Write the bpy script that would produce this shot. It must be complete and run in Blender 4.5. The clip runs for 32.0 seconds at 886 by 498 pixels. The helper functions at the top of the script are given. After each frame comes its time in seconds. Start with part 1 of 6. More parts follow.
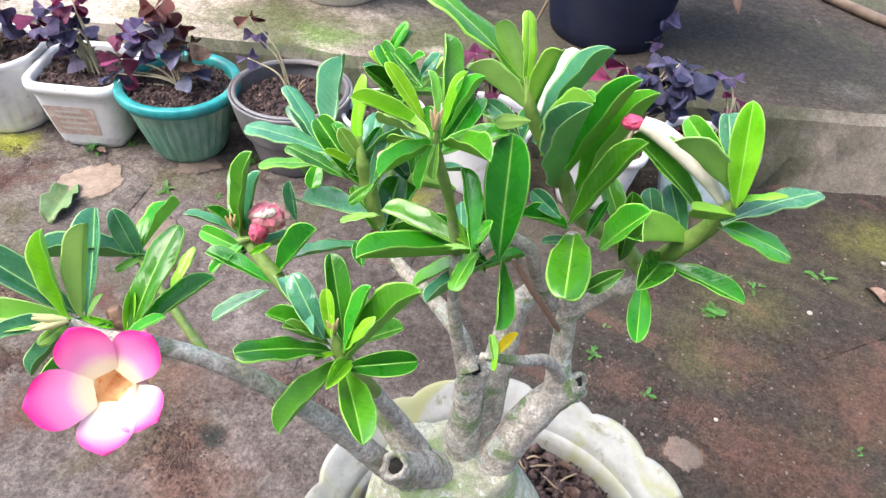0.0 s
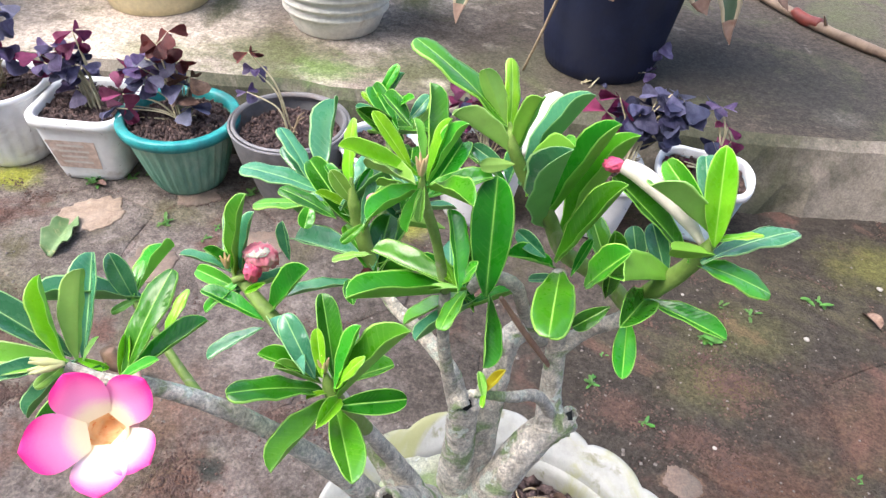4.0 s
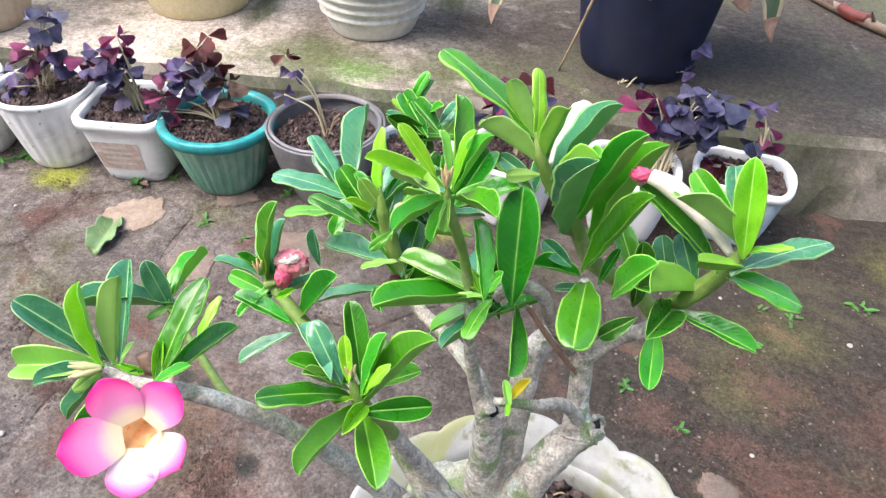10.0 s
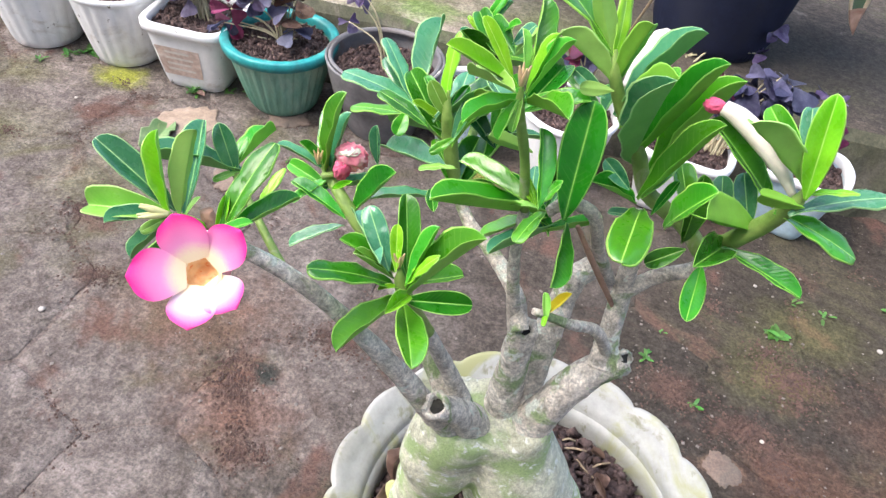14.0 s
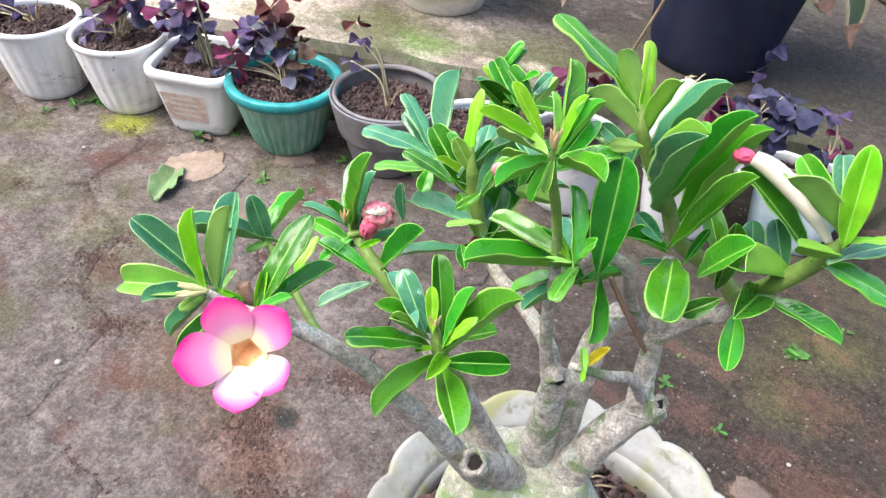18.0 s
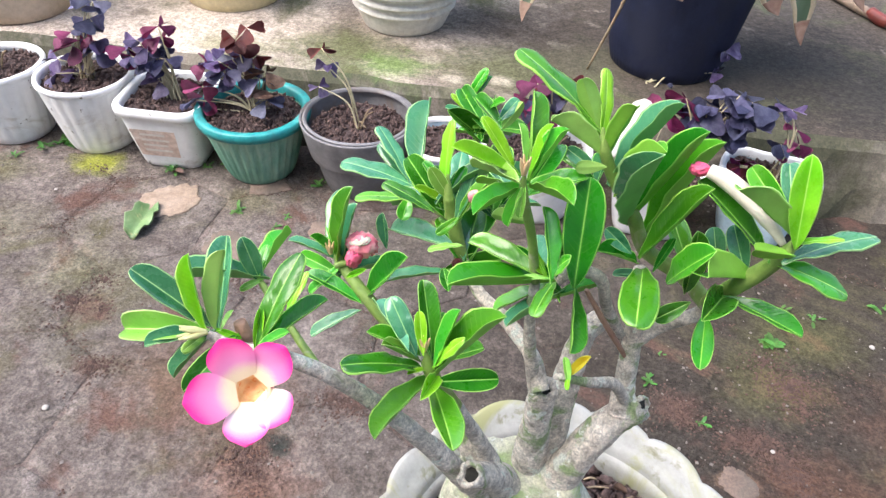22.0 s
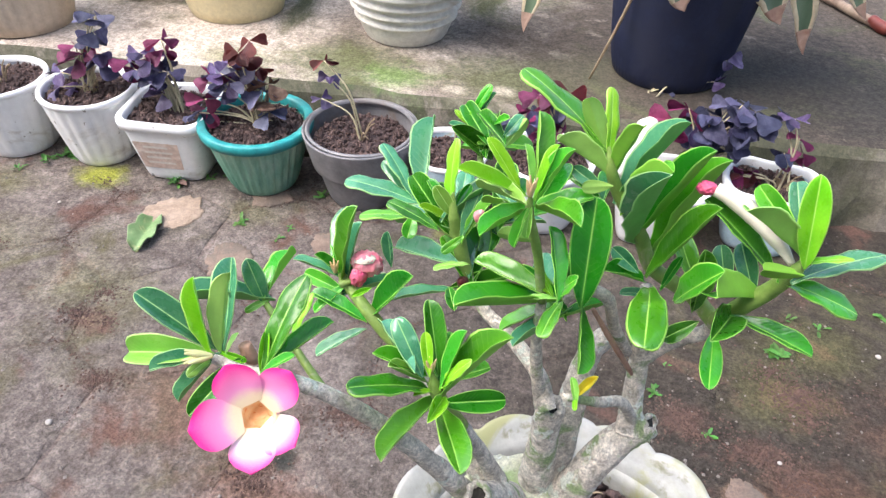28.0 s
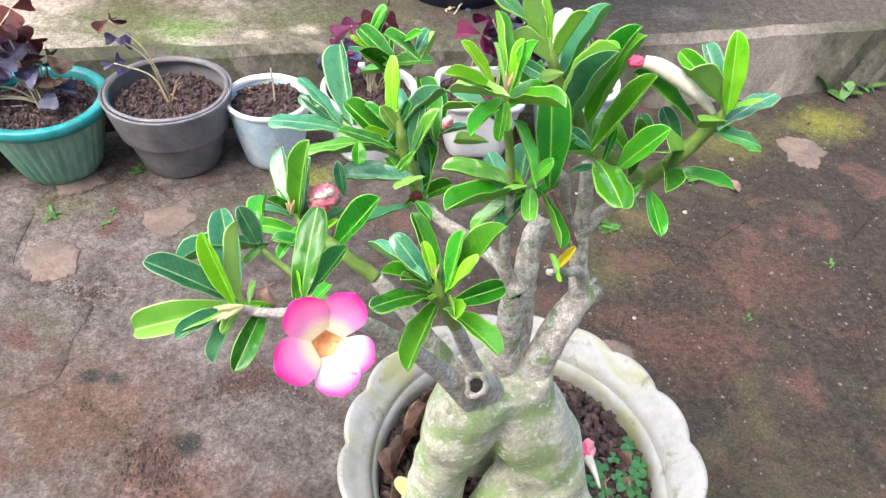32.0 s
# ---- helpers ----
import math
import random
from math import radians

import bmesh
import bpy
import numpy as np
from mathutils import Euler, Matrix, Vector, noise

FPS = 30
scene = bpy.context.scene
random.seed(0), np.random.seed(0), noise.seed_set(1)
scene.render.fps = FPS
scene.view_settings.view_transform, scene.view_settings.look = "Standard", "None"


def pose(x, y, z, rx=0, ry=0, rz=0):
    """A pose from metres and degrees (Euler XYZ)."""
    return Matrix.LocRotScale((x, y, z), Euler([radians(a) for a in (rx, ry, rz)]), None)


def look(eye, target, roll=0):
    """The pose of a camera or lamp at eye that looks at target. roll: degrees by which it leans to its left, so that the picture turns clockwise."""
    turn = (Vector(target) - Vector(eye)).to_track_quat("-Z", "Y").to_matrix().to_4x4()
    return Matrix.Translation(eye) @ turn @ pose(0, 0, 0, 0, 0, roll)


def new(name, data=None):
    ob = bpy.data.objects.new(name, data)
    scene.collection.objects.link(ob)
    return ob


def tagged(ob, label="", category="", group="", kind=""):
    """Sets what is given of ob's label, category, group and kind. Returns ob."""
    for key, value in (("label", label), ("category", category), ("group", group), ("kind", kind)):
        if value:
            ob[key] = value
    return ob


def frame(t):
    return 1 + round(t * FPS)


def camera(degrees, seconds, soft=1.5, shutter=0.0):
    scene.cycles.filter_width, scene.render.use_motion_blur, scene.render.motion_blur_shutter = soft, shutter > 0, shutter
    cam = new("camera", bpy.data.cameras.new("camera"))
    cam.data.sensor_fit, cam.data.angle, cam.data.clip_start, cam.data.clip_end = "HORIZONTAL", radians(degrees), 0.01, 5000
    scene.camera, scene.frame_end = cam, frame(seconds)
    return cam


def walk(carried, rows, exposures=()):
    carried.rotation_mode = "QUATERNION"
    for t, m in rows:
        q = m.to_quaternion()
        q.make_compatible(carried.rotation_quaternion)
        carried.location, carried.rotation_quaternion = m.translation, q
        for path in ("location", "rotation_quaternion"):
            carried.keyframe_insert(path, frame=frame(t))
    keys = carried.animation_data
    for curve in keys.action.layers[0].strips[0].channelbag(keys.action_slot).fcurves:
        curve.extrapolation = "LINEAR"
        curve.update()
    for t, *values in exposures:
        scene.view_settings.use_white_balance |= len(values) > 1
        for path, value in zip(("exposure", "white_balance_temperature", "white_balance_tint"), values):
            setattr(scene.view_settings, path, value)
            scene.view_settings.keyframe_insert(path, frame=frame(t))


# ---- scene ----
cam = camera(66.0, 32.0, 1.4)
PATH = [
    (0, (0.1966, -0.3791, 0.7441), (0.1151, 1.0782, -0.6232), 5.28),
    (0.5, (0.2022, -0.3768, 0.7462), (0.1297, 1.0832, -0.6187), 4.73),
    (1, (0.2088, -0.3713, 0.7445), (0.1844, 1.0850, -0.6261), 5.34),
    (1.5, (0.2095, -0.3705, 0.7483), (0.1837, 1.1114, -0.5945), 5.17),
    (2, (0.2124, -0.3813, 0.7506), (0.1819, 1.1140, -0.5773), 4.68),
    (2.5, (0.2157, -0.3873, 0.7520), (0.2008, 1.1281, -0.5529), 5.24),
    (3, (0.2109, -0.3849, 0.7522), (0.1961, 1.1258, -0.5583), 4.91),
    (3.5, (0.2030, -0.3800, 0.7523), (0.1413, 1.1299, -0.5579), 4.82),
    (5.5, (0.1989, -0.3865, 0.7567), (0.0423, 1.1128, -0.5576), 3.36),
    (6, (0.1946, -0.3947, 0.7551), (-0.0218, 1.0842, -0.5737), 2.90),
    (6.5, (0.1939, -0.3933, 0.7575), (-0.0441, 1.0928, -0.5597), 2.62),
    (7, (0.1925, -0.3936, 0.7575), (-0.0556, 1.0898, -0.5607), 2.83),
    (7.5, (0.1916, -0.3940, 0.7556), (-0.0453, 1.0840, -0.5709), 3.05),
    (8, (0.1937, -0.3940, 0.7566), (-0.0378, 1.0895, -0.5647), 2.99),
    (8.5, (0.1990, -0.3915, 0.7573), (-0.0252, 1.0898, -0.5675), 2.35),
    (9, (0.2050, -0.3877, 0.7578), (0.0027, 1.1027, -0.5604), 2.45),
    (9.5, (0.2071, -0.3815, 0.7584), (0.0295, 1.1152, -0.5562), 2.81),
    (10, (0.2048, -0.3785, 0.7581), (0.0086, 1.1123, -0.5607), 2.32),
    (10.5, (0.2080, -0.3723, 0.7620), (0.0195, 1.1327, -0.5416), 2.07),
    (11, (0.2068, -0.3750, 0.7619), (0.0350, 1.1367, -0.5362), 3.13),
    (11.5, (0.2049, -0.3819, 0.7668), (0.0206, 1.1576, -0.4965), 3.51),
    (12, (0.2046, -0.3815, 0.7692), (-0.0026, 1.1724, -0.4727), 3.31),
    (12.5, (0.2030, -0.3904, 0.7557), (-0.0141, 1.0934, -0.5677), 6.50),
    (13, (0.2012, -0.4000, 0.7457), (-0.0485, 1.0206, -0.6398), 7.64),
    (13.5, (0.2027, -0.4028, 0.7426), (-0.0635, 0.9903, -0.6676), 8.51),
    (15.5, (0.1899, -0.3817, 0.7465), (-0.0392, 1.0317, -0.6500), 7.06),
    (16, (0.1930, -0.3773, 0.7486), (0.0094, 1.0465, -0.6439), 7.99),
    (16.5, (0.1964, -0.3854, 0.7547), (-0.0142, 1.0698, -0.6010), 7.08),
    (17, (0.1977, -0.3953, 0.7527), (-0.0151, 1.0627, -0.5996), 7.34),
    (17.5, (0.1888, -0.3959, 0.7534), (-0.0663, 1.0670, -0.5862), 6.38),
    (18, (0.1846, -0.3941, 0.7531), (-0.1043, 1.0432, -0.6073), 5.31),
    (18.5, (0.1844, -0.3955, 0.7520), (-0.1162, 1.0233, -0.6252), 4.36),
    (19, (0.1780, -0.4042, 0.7470), (-0.1498, 0.9861, -0.6528), 4.12),
    (19.5, (0.1717, -0.4062, 0.7497), (-0.1400, 1.0028, -0.6350), 3.85),
    (20, (0.1755, -0.4081, 0.7544), (-0.1027, 1.0318, -0.6055), 4.50),
    (20.5, (0.1841, -0.4130, 0.7598), (-0.0538, 1.0621, -0.5696), 5.49),
    (21, (0.1817, -0.4120, 0.7667), (-0.0504, 1.0755, -0.5499), 4.16),
    (21.5, (0.1802, -0.4081, 0.7672), (-0.0706, 1.0642, -0.5631), 3.06),
    (22, (0.1834, -0.4031, 0.7684), (-0.0481, 1.0730, -0.5612), 2.88),
    (22.5, (0.1838, -0.4037, 0.7705), (-0.0508, 1.0842, -0.5452), 3.02),
    (23, (0.1831, -0.4068, 0.7710), (-0.0550, 1.0851, -0.5395), 3.27),
    (23.5, (0.1829, -0.4080, 0.7696), (-0.0531, 1.0764, -0.5498), 2.91),
    (24, (0.1828, -0.4074, 0.7695), (-0.0580, 1.0786, -0.5473), 2.89),
    (24.5, (0.1829, -0.4067, 0.7702), (-0.0511, 1.0852, -0.5411), 2.91),
    (26.5, (0.1831, -0.4127, 0.7728), (-0.0639, 1.0913, -0.5221), 2.77),
    (27, (0.1829, -0.4098, 0.7733), (-0.0642, 1.0883, -0.5284), 2.45),
    (27.5, (0.1818, -0.4056, 0.7707), (-0.0642, 1.0823, -0.5429), 2.71),
    (28, (0.1809, -0.3986, 0.7714), (-0.0606, 1.0905, -0.5417), 2.37),
    (28.5, (0.1798, -0.3912, 0.7687), (-0.0383, 1.0885, -0.5590), 2.72),
    (29, (0.1801, -0.3838, 0.7667), (-0.0036, 1.1002, -0.5615), 3.91),
    (29.5, (0.1765, -0.3790, 0.7702), (0.0726, 1.1216, -0.5480), 4.65),
    (30, (0.1657, -0.3849, 0.7764), (0.1667, 1.1256, -0.5343), 4.35),
    (30.5, (0.1443, -0.3965, 0.7757), (0.2373, 1.0516, -0.6008), 4.82),
    (31, (0.1302, -0.4028, 0.7720), (0.3374, 1.0145, -0.6237), 6.42),
    (31.5, (0.1083, -0.4114, 0.7659), (0.3704, 0.9695, -0.6570), 5.79),
    (32, (0.1000, -0.4206, 0.7654), (0.4341, 0.9622, -0.6404), 5.46),
]
walk(cam, [(t, look(eye, target, roll)) for t, eye, target, roll in PATH])

# ---- world and light: a bright overcast sky, soft sun from the upper left ----
world = bpy.data.worlds.new("sky_world")
scene.world = world
world.use_nodes = True
wn = world.node_tree.nodes
sky = wn.new("ShaderNodeTexSky")
sky.sky_type = "NISHITA"
sky.sun_disc = False
sky.sun_elevation = radians(58)
sky.sun_rotation = radians(-119)
sky.air_density = 1.0
sky.dust_density = 4.0
world.node_tree.links.new(sky.outputs["Color"], wn["Background"].inputs["Color"])
wn["Background"].inputs["Strength"].default_value = 0.15
sun = new("sun", bpy.data.lights.new("sun", "SUN"))
sun.data.energy = 1.5
sun.data.angle = radians(62)
sun.data.color = (0.97, 0.965, 1.0)
sun.matrix_world = look((-0.80, -0.45, 1.5), (0, 0, 0))
scene.view_settings.exposure = 1.66


# ---- materials ----
def mat(name, colours, scale=8.0, rough=0.7, rough_var=0.12, bump=0.2, fine=90.0, metal=0.0, spec=0.5, coat=0.0,
        detail=8.0, stain=None, stain_scale=3.0, stain_at=(0.5, 0.62), hue_var=0.0, second=None, second_scale=20.0,
        second_at=(0.6, 0.7), space="world", translucent=0.0, stretch=None, fine_mix=0.35, distort=0.6, bump_dist=0.003, spots=(), drift=None, speck=0.0, harsh=0.2):
    m = bpy.data.materials.new(name)
    m.use_nodes = True
    nt = m.node_tree
    n, ln = nt.nodes, nt.links
    b = n["Principled BSDF"]
    if space == "world":
        co = n.new("ShaderNodeNewGeometry").outputs["Position"]
    else:
        co = n.new("ShaderNodeTexCoord").outputs["Object"]
    if stretch:
        mp = n.new("ShaderNodeMapping")
        mp.inputs["Scale"].default_value = stretch
        ln.new(co, mp.inputs["Vector"])
        co = mp.outputs["Vector"]

    def noise_tex(s, d=detail, dist=0.0, r=0.6):
        t = n.new("ShaderNodeTexNoise")
        t.inputs["Scale"].default_value = s
        t.inputs["Detail"].default_value = d
        t.inputs["Roughness"].default_value = r
        t.inputs["Distortion"].default_value = dist
        ln.new(co, t.inputs["Vector"])
        return t.outputs["Fac"]

    def mix(fac, a, c, blend="MIX"):
        x = n.new("ShaderNodeMix")
        x.data_type = "RGBA"
        x.blend_type = blend
        for sock, v in ((x.inputs["Factor"], fac), (x.inputs["A"], a), (x.inputs["B"], c)):
            if isinstance(v, (int, float)):
                sock.default_value = v
            elif isinstance(v, tuple):
                sock.default_value = (*v, 1) if len(v) == 3 else v
            else:
                ln.new(v, sock)
        return x.outputs["Result"]

    def step(fac, lo, hi):
        r = n.new("ShaderNodeMapRange")
        r.interpolation_type = "SMOOTHSTEP"
        r.inputs["From Min"].default_value, r.inputs["From Max"].default_value = lo, hi
        ln.new(fac, r.inputs["Value"])
        return r.outputs["Result"]

    big = n.new("ShaderNodeValToRGB")
    big.color_ramp.elements[0].position, big.color_ramp.elements[1].position = 0.3, 0.7
    big.color_ramp.elements[0].color, big.color_ramp.elements[1].color = (*colours[0], 1), (*colours[-1], 1)
    for k, c in enumerate(colours[1:-1]):
        e = big.color_ramp.elements.new(0.3 + 0.4 * (k + 1) / (len(colours) - 1))
        e.color = (*c, 1)
    ln.new(noise_tex(scale, dist=distort), big.inputs["Fac"])
    col = big.outputs["Color"]
    fine_n = noise_tex(fine, 6.0, 0.0, 0.7)
    grain = n.new("ShaderNodeValToRGB")
    grain.color_ramp.elements[0].color, grain.color_ramp.elements[1].color = (0.55, 0.55, 0.55, 1), (1.3, 1.3, 1.3, 1)
    grain.color_ramp.elements[0].position, grain.color_ramp.elements[1].position = 0.5 - harsh, 0.5 + harsh
    ln.new(fine_n, grain.inputs["Fac"])
    col = mix(fine_mix, col, grain.outputs["Color"], "MULTIPLY")
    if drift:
        # broad patch with a ragged outline: soil, algae, on the slab painted shade too
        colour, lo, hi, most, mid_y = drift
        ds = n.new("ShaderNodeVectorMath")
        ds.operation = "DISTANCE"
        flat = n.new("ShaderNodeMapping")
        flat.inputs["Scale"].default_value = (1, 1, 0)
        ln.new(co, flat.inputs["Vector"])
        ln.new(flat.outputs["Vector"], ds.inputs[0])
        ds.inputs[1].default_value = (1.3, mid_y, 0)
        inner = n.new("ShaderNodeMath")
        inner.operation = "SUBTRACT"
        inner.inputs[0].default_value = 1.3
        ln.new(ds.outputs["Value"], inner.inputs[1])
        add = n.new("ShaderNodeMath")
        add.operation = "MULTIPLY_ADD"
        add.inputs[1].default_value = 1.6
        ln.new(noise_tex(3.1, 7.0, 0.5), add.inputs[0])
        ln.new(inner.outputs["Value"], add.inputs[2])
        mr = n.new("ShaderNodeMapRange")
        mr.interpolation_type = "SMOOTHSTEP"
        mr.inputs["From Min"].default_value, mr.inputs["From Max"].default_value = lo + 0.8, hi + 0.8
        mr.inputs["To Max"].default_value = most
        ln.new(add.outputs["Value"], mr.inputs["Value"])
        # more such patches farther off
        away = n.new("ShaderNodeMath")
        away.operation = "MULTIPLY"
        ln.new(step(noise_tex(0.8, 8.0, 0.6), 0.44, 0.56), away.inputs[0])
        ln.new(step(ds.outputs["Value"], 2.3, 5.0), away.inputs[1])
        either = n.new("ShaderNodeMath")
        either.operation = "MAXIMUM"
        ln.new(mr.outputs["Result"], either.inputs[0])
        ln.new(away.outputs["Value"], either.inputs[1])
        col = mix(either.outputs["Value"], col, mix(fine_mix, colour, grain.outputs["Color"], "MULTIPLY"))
    if stain:
        col = mix(step(noise_tex(stain_scale, 7.0, 0.9), *stain_at), col, stain)
    if second:
        col = mix(step(noise_tex(second_scale, 5.0, 0.4), *second_at), col, second)
    if spots:
        # single patches of wear, moss or painted shade with frayed outlines
        fray = n.new("ShaderNodeTexNoise")
        fray.inputs["Scale"].default_value, fray.inputs["Detail"].default_value, fray.inputs["Roughness"].default_value = 24, 9, 0.68
        ln.new(co, fray.inputs["Vector"])
        for x, y, rad, soft_edge, colour, most in spots:
            vd = n.new("ShaderNodeVectorMath")
            vd.operation = "DISTANCE"
            mp2 = n.new("ShaderNodeMapping")
            mp2.inputs["Location"].default_value = (-x, -y * 1.45, 0)
            mp2.inputs["Scale"].default_value = (1, 1.45, 0)
            ln.new(co, mp2.inputs["Vector"])
            ln.new(mp2.outputs["Vector"], vd.inputs[0])
            ad2 = n.new("ShaderNodeMath")
            ad2.operation = "MULTIPLY_ADD"
            ad2.inputs[1].default_value = rad * 2.6
            ln.new(fray.outputs["Fac"], ad2.inputs[0])
            ln.new(vd.outputs["Value"], ad2.inputs[2])
            mr = n.new("ShaderNodeMapRange")
            mr.interpolation_type = "SMOOTHSTEP"
            mr.inputs["From Min"].default_value, mr.inputs["From Max"].default_value = rad * (2.3 - soft_edge), rad * (2.3 + soft_edge)
            mr.inputs["To Min"].default_value, mr.inputs["To Max"].default_value = most, 0.0
            ln.new(ad2.outputs["Value"], mr.inputs["Value"])
            col = mix(mr.outputs["Result"], col, mix(fine_mix * 0.7, colour, grain.outputs["Color"], "MULTIPLY"))
    if speck:
        sg = n.new("ShaderNodeValToRGB")
        sg.color_ramp.elements[0].position, sg.color_ramp.elements[1].position = 0.52 - harsh, 0.48 + harsh
        sg.color_ramp.elements[0].color, sg.color_ramp.elements[1].color = (0.3, 0.3, 0.3, 1), (1.6, 1.55, 1.5, 1)
        ln.new(noise_tex(fine * 3.0, 4.0, 0.0, 0.75), sg.inputs["Fac"])
        col = mix(speck, col, sg.outputs["Color"], "MULTIPLY")
    if hue_var:
        oi = n.new("ShaderNodeObjectInfo")
        hs = n.new("ShaderNodeHueSaturation")
        mr = n.new("ShaderNodeMapRange")
        mr.inputs["To Min"].default_value, mr.inputs["To Max"].default_value = 1 - hue_var, 1 + hue_var
        ln.new(oi.outputs["Random"], mr.inputs["Value"])
        ln.new(mr.outputs["Result"], hs.inputs["Value"])
        mh = n.new("ShaderNodeMapRange")
        mh.inputs["To Min"].default_value, mh.inputs["To Max"].default_value = 0.5 - hue_var * 0.06, 0.5 + hue_var * 0.06
        ln.new(oi.outputs["Random"], mh.inputs["Value"])
        ln.new(mh.outputs["Result"], hs.inputs["Hue"])
        ln.new(col, hs.inputs["Color"])
        col = hs.outputs["Color"]
    ln.new(col, b.inputs["Base Color"])
    rr = n.new("ShaderNodeMapRange")
    rr.inputs["To Min"].default_value, rr.inputs["To Max"].default_value = max(0.04, rough - rough_var), min(1, rough + rough_var)
    ln.new(noise_tex(scale * 2.3, 4.0), rr.inputs["Value"])
    ln.new(rr.outputs["Result"], b.inputs["Roughness"])
    b.inputs["Metallic"].default_value = metal
    b.inputs["Specular IOR Level"].default_value = spec
    b.inputs["Coat Weight"].default_value = coat
    b.inputs["Coat Roughness"].default_value = 0.15
    if bump:
        bp = n.new("ShaderNodeBump")
        bp.inputs["Strength"].default_value = bump
        bp.inputs["Distance"].default_value = bump_dist
        ln.new(fine_n, bp.inputs["Height"])
        ln.new(bp.outputs["Normal"], b.inputs["Normal"])
    if translucent:
        tr = n.new("ShaderNodeBsdfTranslucent")
        ms = n.new("ShaderNodeMixShader")
        ms.inputs["Fac"].default_value = translucent
        ln.new(col, tr.inputs["Color"])
        ln.new(b.outputs["BSDF"], ms.inputs[1])
        ln.new(tr.outputs["BSDF"], ms.inputs[2])
        ln.new(ms.outputs["Shader"], n["Material Output"].inputs["Surface"])
    return m


def blade_mat(name, dark, light, vein, rough, wax):
    """Glossy leaf skin: two greens, faint side veins that run out from the midrib, waxy coat."""
    m = bpy.data.materials.new(name)
    m.use_nodes = True
    n, ln = m.node_tree.nodes, m.node_tree.links
    b = n["Principled BSDF"]
    co = n.new("ShaderNodeTexCoord").outputs["Object"]
    info = n.new("ShaderNodeObjectInfo")

    def math_node(op, x, y=0.0, z=0.0):
        q = n.new("ShaderNodeMath")
        q.operation = op
        for k, v in enumerate((x, y, z)):
            if isinstance(v, (int, float)):
                q.inputs[k].default_value = v
            else:
                ln.new(v, q.inputs[k])
        return q.outputs["Value"]

    def ramp(v, lo, hi, a=0.0, c=1.0):
        q = n.new("ShaderNodeMapRange")
        q.interpolation_type = "SMOOTHSTEP"
        for key, val in (("From Min", lo), ("From Max", hi), ("To Min", a), ("To Max", c)):
            q.inputs[key].default_value = val
        ln.new(v, q.inputs["Value"])
        return q.outputs["Result"]

    def mix(fac, a, c, blend="MIX"):
        q = n.new("ShaderNodeMix")
        q.data_type, q.blend_type = "RGBA", blend
        for sock, v in ((q.inputs["Factor"], fac), (q.inputs["A"], a), (q.inputs["B"], c)):
            if isinstance(v, (int, float)):
                sock.default_value = v
            elif isinstance(v, tuple):
                sock.default_value = (*v, 1)
            else:
                ln.new(v, sock)
        return q.outputs["Result"]

    off = n.new("ShaderNodeVectorMath")
    off.operation = "ADD"
    shift = n.new("ShaderNodeCombineXYZ")
    ln.new(math_node("MULTIPLY", info.outputs["Random"], 17.0), shift.inputs["Z"])
    narrow = n.new("ShaderNodeVectorMath")
    narrow.operation = "MULTIPLY"
    narrow.inputs[1].default_value = (1.0, 0.36, 1.0)
    ln.new(co, narrow.inputs[0])
    ln.new(narrow.outputs["Vector"], off.inputs[0])
    ln.new(shift.outputs["Vector"], off.inputs[1])

    def noise_tex(scale, detail=4.0, rough_n=0.6):
        q = n.new("ShaderNodeTexNoise")
        q.inputs["Scale"].default_value, q.inputs["Detail"].default_value, q.inputs["Roughness"].default_value = scale, detail, rough_n
        ln.new(off.outputs["Vector"], q.inputs["Vector"])
        return q.outputs["Fac"]

    xyz = n.new("ShaderNodeSeparateXYZ")
    ln.new(co, xyz.inputs["Vector"])
    across = math_node("ABSOLUTE", xyz.outputs["Y"])
    run = math_node("ADD", math_node("MULTIPLY", xyz.outputs["X"], 95.0), math_node("MULTIPLY", across, -40.0))
    wave = math_node("SINE", math_node("ADD", run, math_node("MULTIPLY", noise_tex(5.0), 6.0)))
    veins = ramp(wave, 0.72, 1.0)
    broad = noise_tex(1.5, 1.5)
    col = mix(ramp(broad, 0.25, 0.8), dark, light)
    col = mix(math_node("MULTIPLY", veins, math_node("MULTIPLY", ramp(noise_tex(4.0), 0.42, 0.72), 0.16)), col, vein)
    col = mix(ramp(across, 0.06, 0.0, 0.0, 0.30), col, vein)
    col = mix(ramp(noise_tex(40.0, 4.0, 0.6), 0.35, 0.65, 0.0, 0.10), col, tuple(0.5 * v for v in dark))
    hs = n.new("ShaderNodeHueSaturation")
    ln.new(ramp(info.outputs["Random"], 0.0, 1.0, 0.80, 1.22), hs.inputs["Value"])
    ln.new(ramp(info.outputs["Random"], 0.0, 1.0, 0.49, 0.512), hs.inputs["Hue"])
    ln.new(col, hs.inputs["Color"])
    col = hs.outputs["Color"]
    ln.new(col, b.inputs["Base Color"])
    ln.new(ramp(noise_tex(7.0), 0.3, 0.7, rough - 0.07, rough + 0.10), b.inputs["Roughness"])
    b.inputs["Specular IOR Level"].default_value = 0.40 * wax
    b.inputs["Coat Weight"].default_value = wax
    b.inputs["Coat IOR"].default_value = 1.5
    ln.new(ramp(noise_tex(9.0), 0.3, 0.7, 0.10, 0.22), b.inputs["Coat Roughness"])
    height = math_node("ADD", math_node("MULTIPLY", noise_tex(3.2, 1.5), 1.3), math_node("ADD", math_node("MULTIPLY", wave, -0.016), math_node("MULTIPLY", noise_tex(28.0, 2.0), 0.03)))
    bp = n.new("ShaderNodeBump")
